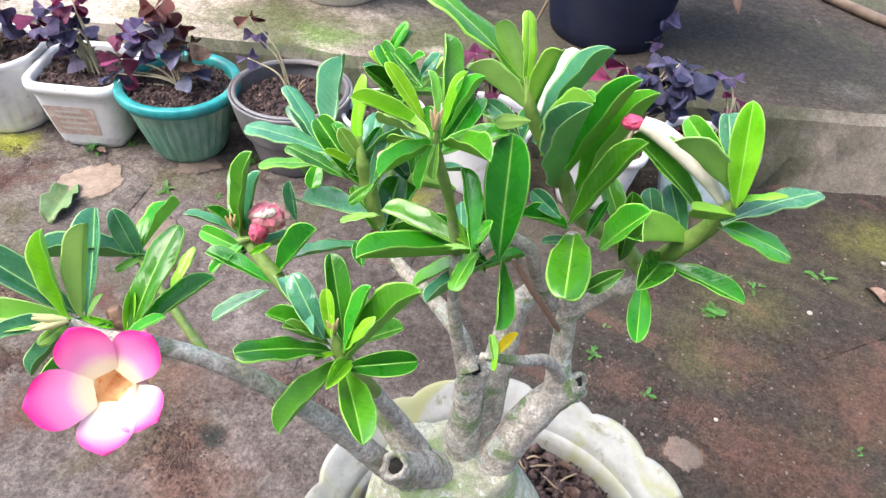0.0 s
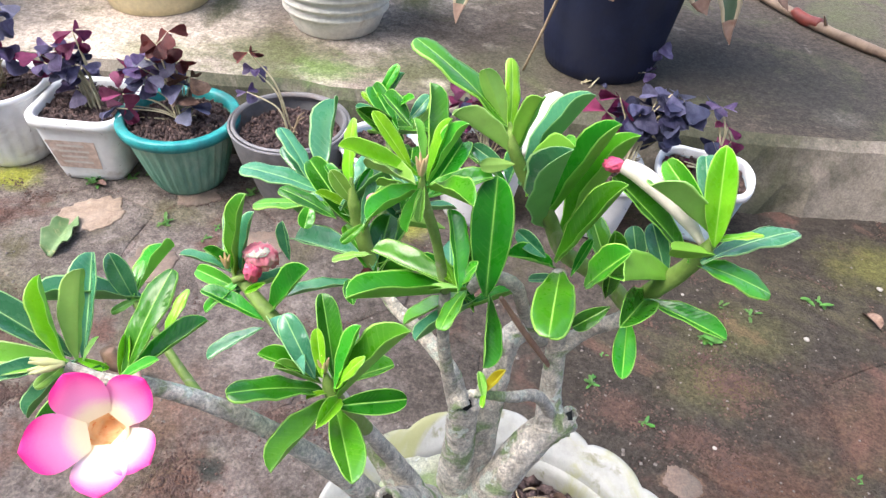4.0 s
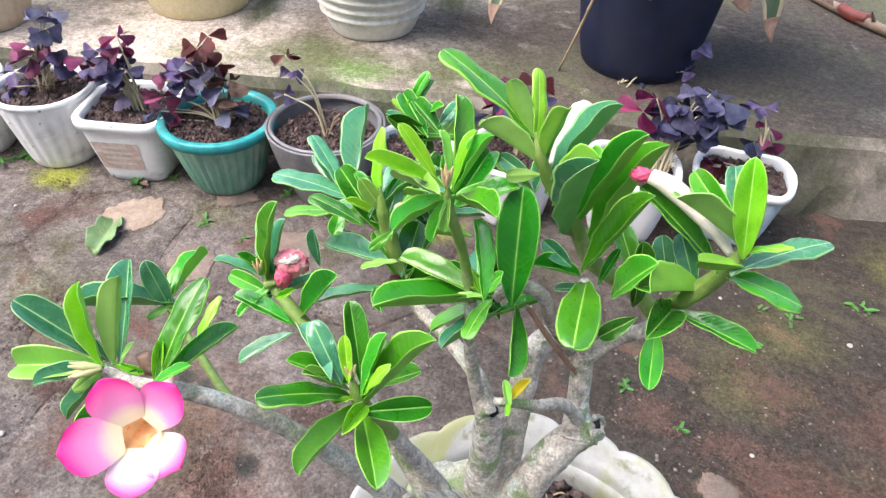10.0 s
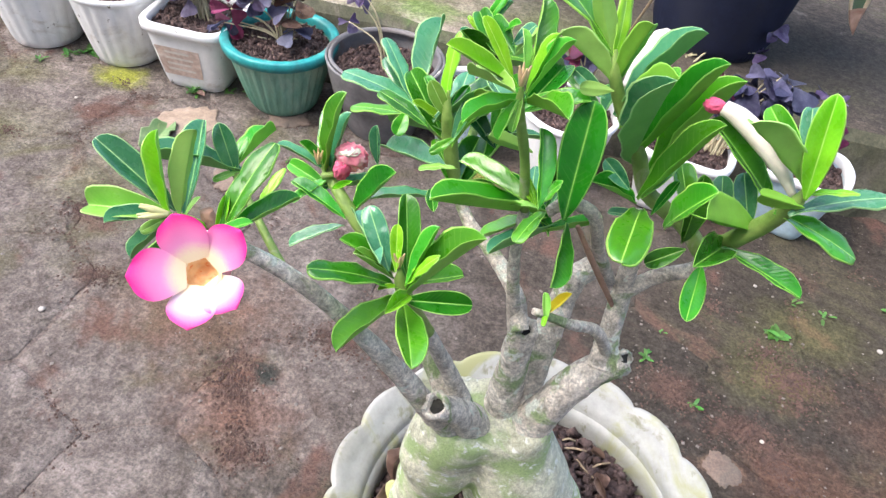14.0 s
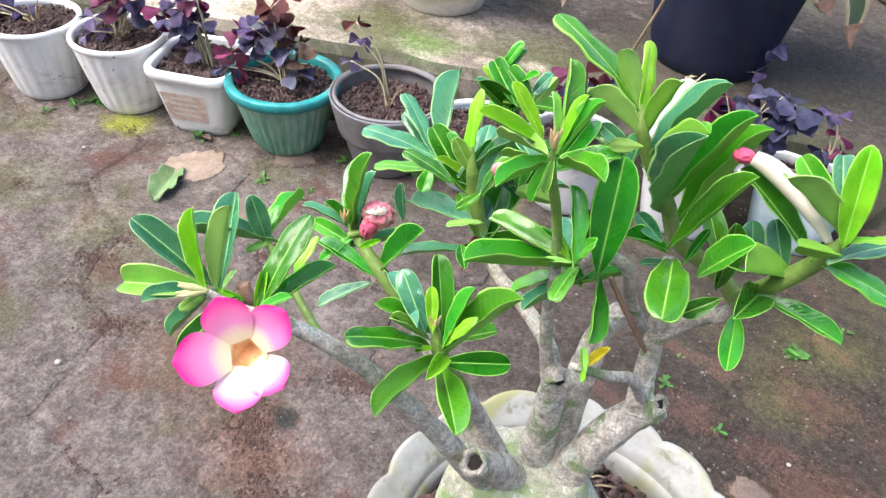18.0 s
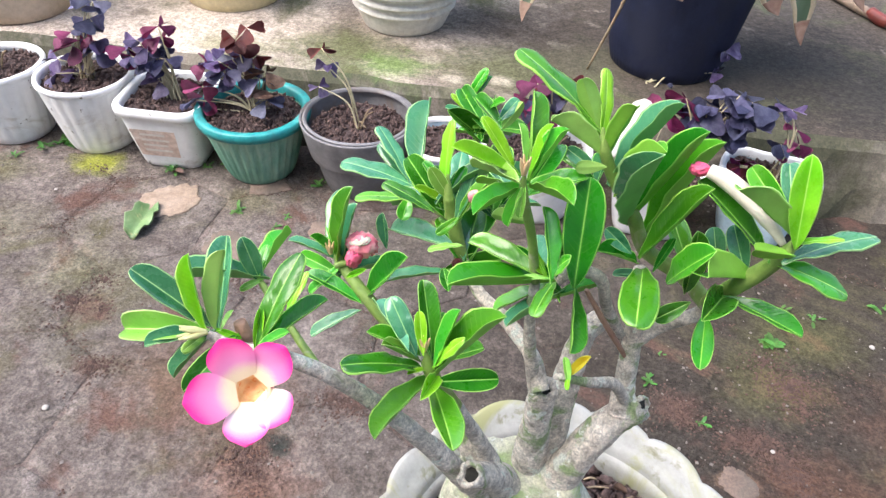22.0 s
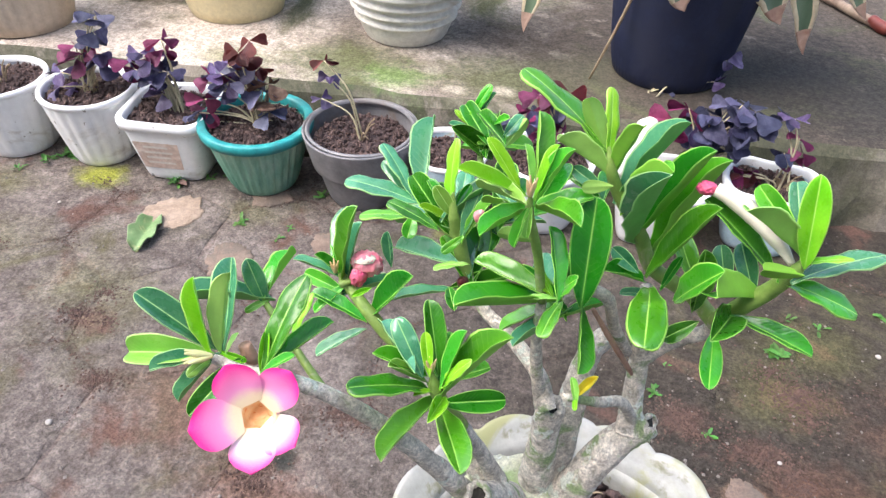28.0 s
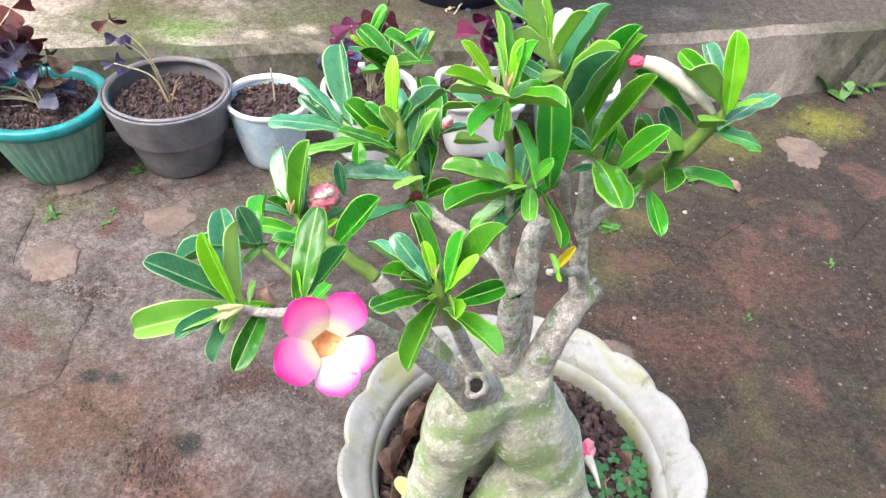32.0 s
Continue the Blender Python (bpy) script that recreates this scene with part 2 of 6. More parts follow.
    bp.inputs["Strength"].default_value, bp.inputs["Distance"].default_value = 0.36, 0.0026
    ln.new(height, bp.inputs["Height"])
    ln.new(bp.outputs["Normal"], b.inputs["Normal"])
    ln.new(bp.outputs["Normal"], b.inputs["Coat Normal"])
    tr = n.new("ShaderNodeBsdfTranslucent")
    ms = n.new("ShaderNodeMixShader")
    ms.inputs["Fac"].default_value = 0.2
    ln.new(col, tr.inputs["Color"])
    ln.new(b.outputs["BSDF"], ms.inputs[1])
    ln.new(tr.outputs["BSDF"], ms.inputs[2])
    ln.new(ms.outputs["Shader"], n["Material Output"].inputs["Surface"])
    return m


def leaf_mats(key, dark, light, vein, under, rough, wax):
    """Blade, vein and margin, underside."""
    return [
        blade_mat(key + "_blade", dark, light, vein, rough, wax),
        mat(key + "_vein", [vein, tuple(v * 1.15 for v in vein)], scale=60, rough=0.4, bump=0.0, hue_var=0.06, translucent=0.25, fine_mix=0.1),
        mat(key + "_under", [under, tuple(v * 1.25 for v in under)], scale=50, rough=0.5, bump=0.1, hue_var=0.08, spec=0.35,
            translucent=0.25, fine_mix=0.2),
    ]


LEAF = {
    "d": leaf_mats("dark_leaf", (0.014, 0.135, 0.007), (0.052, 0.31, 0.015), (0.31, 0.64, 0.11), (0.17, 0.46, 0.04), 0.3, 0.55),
    "m": leaf_mats("mid_leaf", (0.036, 0.27, 0.008), (0.13, 0.50, 0.022), (0.36, 0.69, 0.12), (0.24, 0.54, 0.06), 0.32, 0.9),
    # bluish tone: the sky's sheen is put into the base colour
    "b": leaf_mats("sky_sheen_leaf", (0.038, 0.20, 0.090), (0.10, 0.36, 0.16), (0.36, 0.64, 0.26), (0.18, 0.42, 0.12), 0.26, 1.0),
    "y": leaf_mats("young_leaf", (0.17, 0.50, 0.012), (0.34, 0.68, 0.035), (0.46, 0.78, 0.14), (0.30, 0.58, 0.08), 0.3, 0.6),
    "p": leaf_mats("pale_leaf", (0.18, 0.45, 0.05), (0.32, 0.60, 0.11), (0.50, 0.75, 0.25), (0.32, 0.56, 0.12), 0.33, 0.6),
    "Y": leaf_mats("yellow_leaf", (0.72, 0.60, 0.03), (0.82, 0.72, 0.06), (0.6, 0.62, 0.12), (0.6, 0.55, 0.1), 0.4, 0.5),
}
BARK = mat("bark", [(0.38, 0.345, 0.29), (0.66, 0.605, 0.525), (0.82, 0.78, 0.70)], scale=110, rough=0.85, bump=1.0, fine=270, space="world", harsh=0.11,
           stain=(0.27, 0.36, 0.17), stain_scale=42, stain_at=(0.52, 0.64), second=(0.66, 0.70, 0.62), second_scale=120, second_at=(0.58, 0.64), fine_mix=0.65, bump_dist=0.0026, speck=0.35)
CAUDEX = mat("caudex_bark", [(0.392, 0.392, 0.285), (0.609, 0.609, 0.465), (0.783, 0.768, 0.630)], scale=55, rough=0.82, bump=1.0, fine=330, space="world",
             stain=(0.34, 0.45, 0.20), stain_scale=26, stain_at=(0.43, 0.60), second=(0.74, 0.76, 0.70), second_scale=150, second_at=(0.58, 0.65), fine_mix=0.65, bump_dist=0.0016, speck=0.3, harsh=0.15)
GREEN_STEM = mat("green_stem", [(0.14, 0.24, 0.045), (0.25, 0.37, 0.085)], scale=70, rough=0.5, bump=0.3, fine=300, stain=(0.33, 0.33, 0.22), stain_scale=60, stain_at=(0.58, 0.7))
TWIG = mat("dead_twig", [(0.30, 0.16, 0.11), (0.50, 0.32, 0.23)], scale=80, rough=0.85, bump=0.6, fine=300)
WOUND = mat("cut_wound", [(0.012, 0.012, 0.010), (0.05, 0.045, 0.035)], scale=150, rough=0.95, bump=0.8, fine=300)
GLAZE = mat("weathered_white_pot", [(0.28, 0.27, 0.23), (0.37, 0.365, 0.335), (0.43, 0.425, 0.40)], scale=14, rough=0.4, bump=0.2, fine=90,
            stain=(0.31, 0.31, 0.15), stain_scale=11, stain_at=(0.47, 0.62), second=(0.21, 0.205, 0.13), second_scale=48, second_at=(0.57, 0.70), fine_mix=0.35)
SOIL = mat("potting_soil", [(0.024, 0.016, 0.016), (0.058, 0.037, 0.036), (0.11, 0.074, 0.070)], scale=90, rough=0.95, bump=1.0, fine=330, bump_dist=0.002, fine_mix=0.7, speck=0.35)
CRUMB = mat("soil_crumb", [(0.032, 0.019, 0.018), (0.085, 0.052, 0.047), (0.20, 0.135, 0.12)], scale=70, rough=0.9, bump=0.8, fine=300, fine_mix=0.7)
DRYLEAF = mat("dry_leaf", [(0.09, 0.05, 0.038), (0.21, 0.125, 0.095), (0.34, 0.23, 0.18)], scale=60, rough=0.7, bump=0.5, fine=200, hue_var=0.2, translucent=0.1)
WHITEPOT = mat("white_plastic", [(0.76, 0.765, 0.77), (0.84, 0.845, 0.85), (0.88, 0.885, 0.89)], scale=14, rough=0.5, bump=0.3, fine=80,
               stain=(0.50, 0.46, 0.40), stain_scale=11, stain_at=(0.58, 0.76), second=(0.20, 0.18, 0.15), second_scale=70, second_at=(0.66, 0.72), fine_mix=0.12)
LABEL = mat("faded_label", [(0.50, 0.36, 0.29), (0.66, 0.52, 0.44), (0.76, 0.68, 0.62)], scale=40, rough=0.65, bump=0.1, fine=150, fine_mix=0.5)
LABELBAR = mat("label_print", [(0.64, 0.58, 0.52), (0.74, 0.70, 0.65)], scale=40, rough=0.7, bump=0.0)
TEAL = mat("teal_rim", [(0.008, 0.20, 0.21), (0.022, 0.30, 0.30), (0.08, 0.37, 0.35)], scale=22, rough=0.4, bump=0.15, fine=120, stain=(0.04, 0.20, 0.20), stain_scale=12, fine_mix=0.5)
TEALBODY = mat("teal_body", [(0.07, 0.24, 0.17), (0.20, 0.40, 0.30), (0.40, 0.54, 0.43)], scale=16, rough=0.5, bump=0.25, fine=100,
               stain=(0.26, 0.34, 0.20), stain_scale=10, stain_at=(0.52, 0.68), stretch=(1, 1, 0.35), fine_mix=0.5)
GREYPOT = mat("grey_plastic", [(0.11, 0.11, 0.118), (0.175, 0.17, 0.178), (0.22, 0.21, 0.215)], scale=15, rough=0.5, bump=0.2, fine=100, stain=(0.17, 0.125, 0.10), stain_scale=9, stain_at=(0.55, 0.72), fine_mix=0.45)
BLUEPOT = mat("pale_blue_paint", [(0.40, 0.58, 0.70), (0.54, 0.70, 0.79), (0.70, 0.78, 0.82)], scale=22, rough=0.5, bump=0.2, fine=120,
              second=(0.10, 0.10, 0.10), second_scale=46, second_at=(0.65, 0.70), stain=(0.55, 0.52, 0.42), stain_scale=14, stain_at=(0.6, 0.72))
BLACKPOT = mat("black_plastic", [(0.012, 0.016, 0.040), (0.027, 0.034, 0.072)], scale=10, spec=0.32, rough=0.46, bump=0.15, fine=120, stain=(0.022, 0.026, 0.050), stain_scale=7)
CREAMPOT = mat("cream_ceramic", [(0.60, 0.57, 0.50), (0.72, 0.70, 0.64), (0.79, 0.78, 0.74)], scale=8, rough=0.55, bump=0.25, fine=70, stain=(0.42, 0.34, 0.25), stain_scale=8, stain_at=(0.54, 0.70), fine_mix=0.45)
YELLOWPOT = mat("yellowed_ceramic", [(0.62, 0.54, 0.32), (0.76, 0.69, 0.46)], scale=7, rough=0.6, bump=0.15, fine=90)
BEIGEPOT = mat("beige_ceramic", [(0.48, 0.38, 0.28), (0.62, 0.52, 0.40)], scale=7, rough=0.6, bump=0.15, fine=90)
PURPLE = mat("purple_leaflet", [(0.060, 0.035, 0.12), (0.14, 0.10, 0.23), (0.26, 0.22, 0.36)], scale=45, rough=0.45, bump=0.3, fine=150, hue_var=0.3, translucent=0.15)
INDIGO = mat("indigo_leaflet", [(0.042, 0.042, 0.105), (0.10, 0.10, 0.20), (0.19, 0.19, 0.30)], scale=45, rough=0.45, bump=0.3, fine=150, hue_var=0.25, translucent=0.1)
MAGENTA = mat("magenta_leaflet", [(0.15, 0.014, 0.075), (0.32, 0.045, 0.16)], scale=40, rough=0.5, bump=0.2, fine=150, hue_var=0.25, translucent=0.2)
MAROON = mat("maroon_leaflet", [(0.07, 0.008, 0.012), (0.16, 0.018, 0.02)], scale=40, rough=0.5, bump=0.2, fine=150, hue_var=0.2, translucent=0.15)
STALK = mat("pale_stalk", [(0.40, 0.36, 0.22), (0.56, 0.50, 0.34)], scale=40, rough=0.6, bump=0.1)
STRAW = mat("straw", [(0.22, 0.155, 0.095), (0.36, 0.28, 0.18)], scale=30, rough=0.8, bump=0.1)
WEED = mat("weed_green", [(0.038, 0.144, 0.024), (0.112, 0.274, 0.048)], scale=50, rough=0.5, bump=0.1, hue_var=0.25, translucent=0.2)
CLOVER = mat("clover_green", [(0.025, 0.12, 0.04), (0.06, 0.22, 0.06)], scale=60, rough=0.5, bump=0.1, hue_var=0.2, translucent=0.2)
FALLEN = mat("fallen_leaf", [(0.11, 0.20, 0.075), (0.20, 0.30, 0.13)], scale=40, rough=0.45, bump=0.3, stain=(0.40, 0.38, 0.18), stain_scale=30, stain_at=(0.55, 0.68))
MOSSY, OLIVE, POTSHADE = (0.33, 0.36, 0.045), (0.15, 0.155, 0.05), (0.050, 0.046, 0.040)
RED = (0.150, 0.086, 0.068)
SPOTS = [(-0.113, 0.02, 0.016, 0.7, RED, 0.55), (-0.09, -0.035, 0.018, 0.7, RED, 0.55), (-0.066, -0.078, 0.022, 0.7, RED, 0.55), (-0.45, 0.205, 0.03, 0.7, RED, 0.5), (-0.38, 0.098, 0.022, 0.7, RED, 0.5), (-0.75, 0.305, 0.035, 0.8, RED, 0.45), (-0.02, 0.118, 0.03, 0.8, RED, 0.45),
         (0.42, 0.205, 0.032, 0.7, RED, 0.5), (0.575, 0.27, 0.04, 0.7, RED, 0.5), (0.515, 0.17, 0.025, 0.7, RED, 0.45), (0.56, 0.12, 0.025, 0.7, RED, 0.5), (0.49, 0.102, 0.022, 0.4, (0.25, 0.17, 0.12), 0.8),
         (-0.80, 0.49, 0.05, 0.8, OLIVE, 0.35), (-0.31, 0.50, 0.045, 0.8, OLIVE, 0.35), (-0.50, 0.27, 0.07, 0.9, OLIVE, 0.35), (-0.72, 0.33, 0.08, 0.9, OLIVE, 0.3), (0.62, 0.38, 0.07, 0.9, OLIVE, 0.35),
         (0.55, 0.27, 0.06, 0.9, OLIVE, 0.3), (0.07, 0.53, 0.045, 0.8, (0.24, 0.25, 0.05), 0.8), (0.90, 0.57, 0.08, 0.8, (0.20, 0.20, 0.05), 0.5), (1.15, 0.62, 0.07, 0.8, (0.26, 0.26, 0.05), 0.7),
         (-0.22, 0.10, 0.10, 0.9, (0.17, 0.095, 0.065), 0.6), (0.60, 0.10, 0.08, 0.9, (0.14, 0.075, 0.052), 0.6), (0.78, 0.22, 0.10, 0.9, (0.13, 0.072, 0.052), 0.6), (-0.10, -0.02, 0.07, 0.9, (0.17, 0.09, 0.065), 0.6),
         (0.50, 0.02, 0.025, 0.6, (0.20, 0.14, 0.10), 0.6), (-0.643, 0.544, 0.045, 0.6, MOSSY, 0.8),
         
         (-0.181, 0.142, 0.016, 0.5, (0.035, 0.04, 0.035), 0.8), (-0.212, 0.150, 0.016, 0.5, (0.035, 0.04, 0.035), 0.8), (-0.084, 0.040, 0.016, 0.5, (0.035, 0.04, 0.035), 0.8), (-0.079, 0.027, 0.016, 0.5, (0.035, 0.04, 0.035), 0.8)]
EARTH = dict(scale=16, harsh=0.13, spec=0.18, rough=0.9, bump=1.0, fine=75, stain=(0.105, 0.096, 0.056), stain_scale=4.6, stain_at=(0.50, 0.72), second=(0.125, 0.074, 0.060), second_scale=7.5,
             second_at=(0.55, 0.68), fine_mix=0.8, bump_dist=0.008, drift=((0.046, 0.039, 0.031), -0.25, 0.35, 0.92, 0.3), spots=SPOTS, speck=0.42, detail=12.0)
PAVER = mat("mossy_paver", [(0.100, 0.083, 0.074), (0.170, 0.144, 0.130), (0.260, 0.226, 0.207)], **EARTH)
JOINT = mat("joint_soil", [(0.104, 0.080, 0.071), (0.172, 0.138, 0.123), (0.250, 0.203, 0.188)], **EARTH)
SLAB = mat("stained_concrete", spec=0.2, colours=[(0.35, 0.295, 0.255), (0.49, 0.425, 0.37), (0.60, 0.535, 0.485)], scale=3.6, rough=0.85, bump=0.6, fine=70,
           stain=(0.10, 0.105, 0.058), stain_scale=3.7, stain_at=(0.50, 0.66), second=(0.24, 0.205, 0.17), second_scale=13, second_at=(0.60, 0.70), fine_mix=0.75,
           # drift, part stain, and the dark spots by the black pot paint shade
           drift=((0.058, 0.046, 0.035), -0.45, 0.20, 0.92, 0.95), speck=0.45, harsh=0.13, spots=[(-0.22, 0.84, 0.11, 0.9, (0.11, 0.125, 0.055), 0.85), (0.08, 0.84, 0.12, 0.9, (0.095, 0.105, 0.05), 0.85), (-0.12, 0.80, 0.06, 0.8, (0.12, 0.22, 0.05), 0.6), (-0.45, 0.80, 0.07, 0.8, (0.16, 0.17, 0.08), 0.7), (0.0, 0.775, 0.022, 0.6, (0.42, 0.38, 0.31), 0.7), (0.09, 0.79, 0.025, 0.6, (0.42, 0.38, 0.31), 0.7), (-0.06, 0.84, 0.02, 0.6, (0.36, 0.33, 0.27), 0.6), (0.85, 0.83, 0.04, 0.6, (0.36, 0.34, 0.28), 0.6), (1.05, 0.95, 0.03, 0.6, (0.36, 0.34, 0.28), 0.6), (0.62, 0.98, 0.26, 0.7, (0.040, 0.033, 0.027), 0.92), (0.84, 0.92, 0.22, 0.8, POTSHADE, 0.75), (0.25, 0.92, 0.10, 0.8, (0.09, 0.085, 0.06), 0.8)])
SLABMOSS = mat("mossy_concrete", [(0.050, 0.055, 0.032), (0.085, 0.085, 0.054), (0.15, 0.135, 0.11)], scale=9, rough=0.9, bump=0.9, fine=90,
               stain=(0.22, 0.19, 0.16), stain_scale=7, stain_at=(0.56, 0.66), second=(0.05, 0.05, 0.038), second_scale=18, second_at=(0.57, 0.68), fine_mix=0.75, speck=0.45,
               spots=[(-0.12, 0.82, 0.10, 0.7, (0.12, 0.22, 0.05), 0.7), (0.05, 0.80, 0.08, 0.7, (0.30, 0.27, 0.2), 0.7), (0.90, 0.71, 0.10, 0.8, (0.30, 0.26, 0.22), 0.8), (1.06, 0.73, 0.11, 0.8, (0.33, 0.29, 0.25), 0.85), (0.45, 0.70, 0.07, 0.8, (0.24, 0.20, 0.17), 0.6), (-0.55, 0.70, 0.12, 0.8, (0.28, 0.24, 0.20), 0.7)])
PLASTER = mat("added_wall_plaster", [(0.46, 0.46, 0.46), (0.56, 0.56, 0.56)], scale=3, rough=0.9, bump=0.4, fine=60, stain=(0.38, 0.38, 0.36), stain_scale=1.6)
GRIT = mat("red_grit", [(0.060, 0.036, 0.029), (0.125, 0.074, 0.058)], scale=90, rough=0.9, bump=0.4, fine_mix=0.6)
PALESTONE = mat("pale_tan_stone", [(0.24, 0.175, 0.130), (0.31, 0.235, 0.180), (0.37, 0.29, 0.23)], scale=22, rough=0.85, bump=0.5, fine=120, fine_mix=0.5, speck=0.25, stain=(0.20, 0.155, 0.115), stain_scale=16, stain_at=(0.52, 0.68))
WORN = mat("worn_tan_stone", [(0.145, 0.102, 0.080), (0.195, 0.142, 0.112), (0.235, 0.178, 0.142)], scale=22, rough=0.85, bump=0.5, fine=120, fine_mix=0.6, speck=0.3, stain=(0.14, 0.112, 0.090), stain_scale=16, stain_at=(0.48, 0.62))
PEBBLE = mat("pebble", [(0.14, 0.12, 0.10), (0.30, 0.27, 0.24)], scale=60, rough=0.85, bump=0.4, hue_var=0.3)
CHIP = mat("white_chip", [(0.30, 0.27, 0.24), (0.48, 0.45, 0.41)], scale=60, rough=0.7, bump=0.2)
WOOD = mat("peeled_stick", [(0.13, 0.085, 0.062), (0.34, 0.25, 0.18)], scale=18, rough=0.75, bump=0.3, fine=90, stretch=(1, 1, 0.3))
REDBAND = mat("red_tape", [(0.10, 0.022, 0.018), (0.24, 0.045, 0.03)], scale=20, rough=0.5, bump=0.1)
BUDWHITE = mat("bud_cream", [(0.72, 0.66, 0.54), (0.82, 0.78, 0.70)], scale=40, rough=0.5, bump=0.1, translucent=0.15)
BUDRED = mat("bud_red", [(0.86, 0.04, 0.20), (0.94, 0.24, 0.38)], scale=90, rough=0.5, bump=0.2, translucent=0.15)
BUDPINK = mat("wilted_pink", [(0.85, 0.16, 0.24), (0.90, 0.38, 0.42), (0.92, 0.66, 0.60)], scale=60, rough=0.6, bump=0.5, translucent=0.2)
NEWTIP = mat("new_growth", [(0.62, 0.42, 0.22), (0.70, 0.52, 0.32)], scale=60, rough=0.5, bump=0.1, translucent=0.15)
WILT = mat("wilted_petal", [(0.97, 0.16, 0.28), (0.98, 0.34, 0.42), (0.98, 0.80, 0.76)], scale=120, rough=0.6, bump=0.2, fine_mix=0.05, translucent=0.25, stretch=(1, 1, 0.3))
BUDGREEN = mat("young_bud", [(0.52, 0.55, 0.20), (0.66, 0.64, 0.34)], scale=60, rough=0.5, bump=0.1, translucent=0.15)
STRAPGREEN = mat("strap_green", [(0.06, 0.115, 0.062), (0.17, 0.23, 0.15)], scale=12, rough=0.45, bump=0.2, fine=60, stretch=(1, 1, 0.2))
STRAPCREAM = mat("strap_cream", [(0.56, 0.45, 0.28), (0.70, 0.62, 0.46)], scale=16, rough=0.5, bump=0.1)
STRAPTIP = mat("strap_dry_tip", [(0.26, 0.13, 0.09), (0.52, 0.36, 0.28)], scale=30, rough=0.7, bump=0.2)


def petal_mat(name, edge, centre):
    """A petal runs from its pale heart to a pink edge by the mesh's own 'along' values."""
    m = bpy.data.materials.new(name)
    m.use_nodes = True
    n, ln = m.node_tree.nodes, m.node_tree.links
    b = n["Principled BSDF"]
    at = n.new("ShaderNodeAttribute")
    at.attribute_name = "along"
    t = n.new("ShaderNodeTexNoise")
    t.inputs["Scale"].default_value = 160
    ln.new(n.new("ShaderNodeTexCoord").outputs["Object"], t.inputs["Vector"])
    ad = n.new("ShaderNodeMath")
    ad.operation = "MULTIPLY_ADD"
    ad.inputs[1].default_value = 0.30
    ln.new(t.outputs["Fac"], ad.inputs[0])
    ln.new(at.outputs["Fac"], ad.inputs[2])
    rp = n.new("ShaderNodeValToRGB")
    rp.color_ramp.elements[0].position, rp.color_ramp.elements[1].position = 0.26, 0.86
    rp.color_ramp.elements[0].color, rp.color_ramp.elements[1].color = (0.90, 0.76, 0.52, 1), (*edge, 1)
    for p, c in ((0.40, centre), (0.60, tuple(0.6 * x + 0.4 * y for x, y in zip(centre, edge)))):
        e = rp.color_ramp.elements.new(p)
        e.color = (*c, 1)
    ln.new(ad.outputs["Value"], rp.inputs["Fac"])
    ln.new(rp.outputs["Color"], b.inputs["Base Color"])
    b.inputs["Roughness"].default_value = 0.55
    b.inputs["Specular IOR Level"].default_value = 0.25
    tr = n.new("ShaderNodeBsdfTranslucent")
    ms = n.new("ShaderNodeMixShader")
    ms.inputs["Fac"].default_value = 0.25
    ln.new(rp.outputs["Color"], tr.inputs["Color"])
    ln.new(b.outputs["BSDF"], ms.inputs[1])
    ln.new(tr.outputs["BSDF"], ms.inputs[2])
    ln.new(ms.outputs["Shader"], n["Material Output"].inputs["Surface"])
    return m


PETAL = petal_mat("pink_petal", (0.82, 0.035, 0.28), (0.84, 0.30, 0.55))
PETALPALE = petal_mat("pale_petal", (0.85, 0.09, 0.36), (0.88, 0.74, 0.80))
THROAT = mat("orange_throat", [(0.90, 0.44, 0.16), (0.93, 0.62, 0.32)], scale=300, rough=0.6, bump=0.1, translucent=0.3, spec=0.2, second=(0.80, 0.22, 0.05), second_scale=500, second_at=(0.55, 0.7))
THROATRIM = mat("cream_throat_edge", [(0.90, 0.68, 0.38), (0.92, 0.76, 0.52)], scale=300, rough=0.6, bump=0.1, translucent=0.3, spec=0.2)


# ---- mesh helpers ----
def mesh_of(bm, name, materials, smooth=True):
    me = bpy.data.meshes.new(name)
    bmesh.ops.recalc_face_normals(bm, faces=bm.faces) if len(bm.faces) < 60000 else None
    bm.to_mesh(me)
    bm.free()
    for m in materials if isinstance(materials, (list, tuple)) else [materials]:
        me.materials.append(m)
    if smooth:
        me.polygons.foreach_set("use_smooth", [True] * len(me.polygons))
    return me


def part(name, bm, material, parent, label="", at=None, smooth=True):
    """Links a bmesh, or a ready mesh, as one object under a thing or under a part."""
    me = bm if isinstance(bm, bpy.types.Mesh) else mesh_of(bm, name, material, smooth)
    ob = new(name, me)
    ob.parent = parent
    if at is not None:
        ob.matrix_basis = at
    return tagged(ob, label)


def thing(name, x, y, z, label, category, group="", kind="", turn=0.0):
    ob = new(name)
    ob.empty_display_size = 0.05
    ob.matrix_basis = pose(x, y, z, 0, 0, turn)
    return tagged(ob, label, category, group, kind)


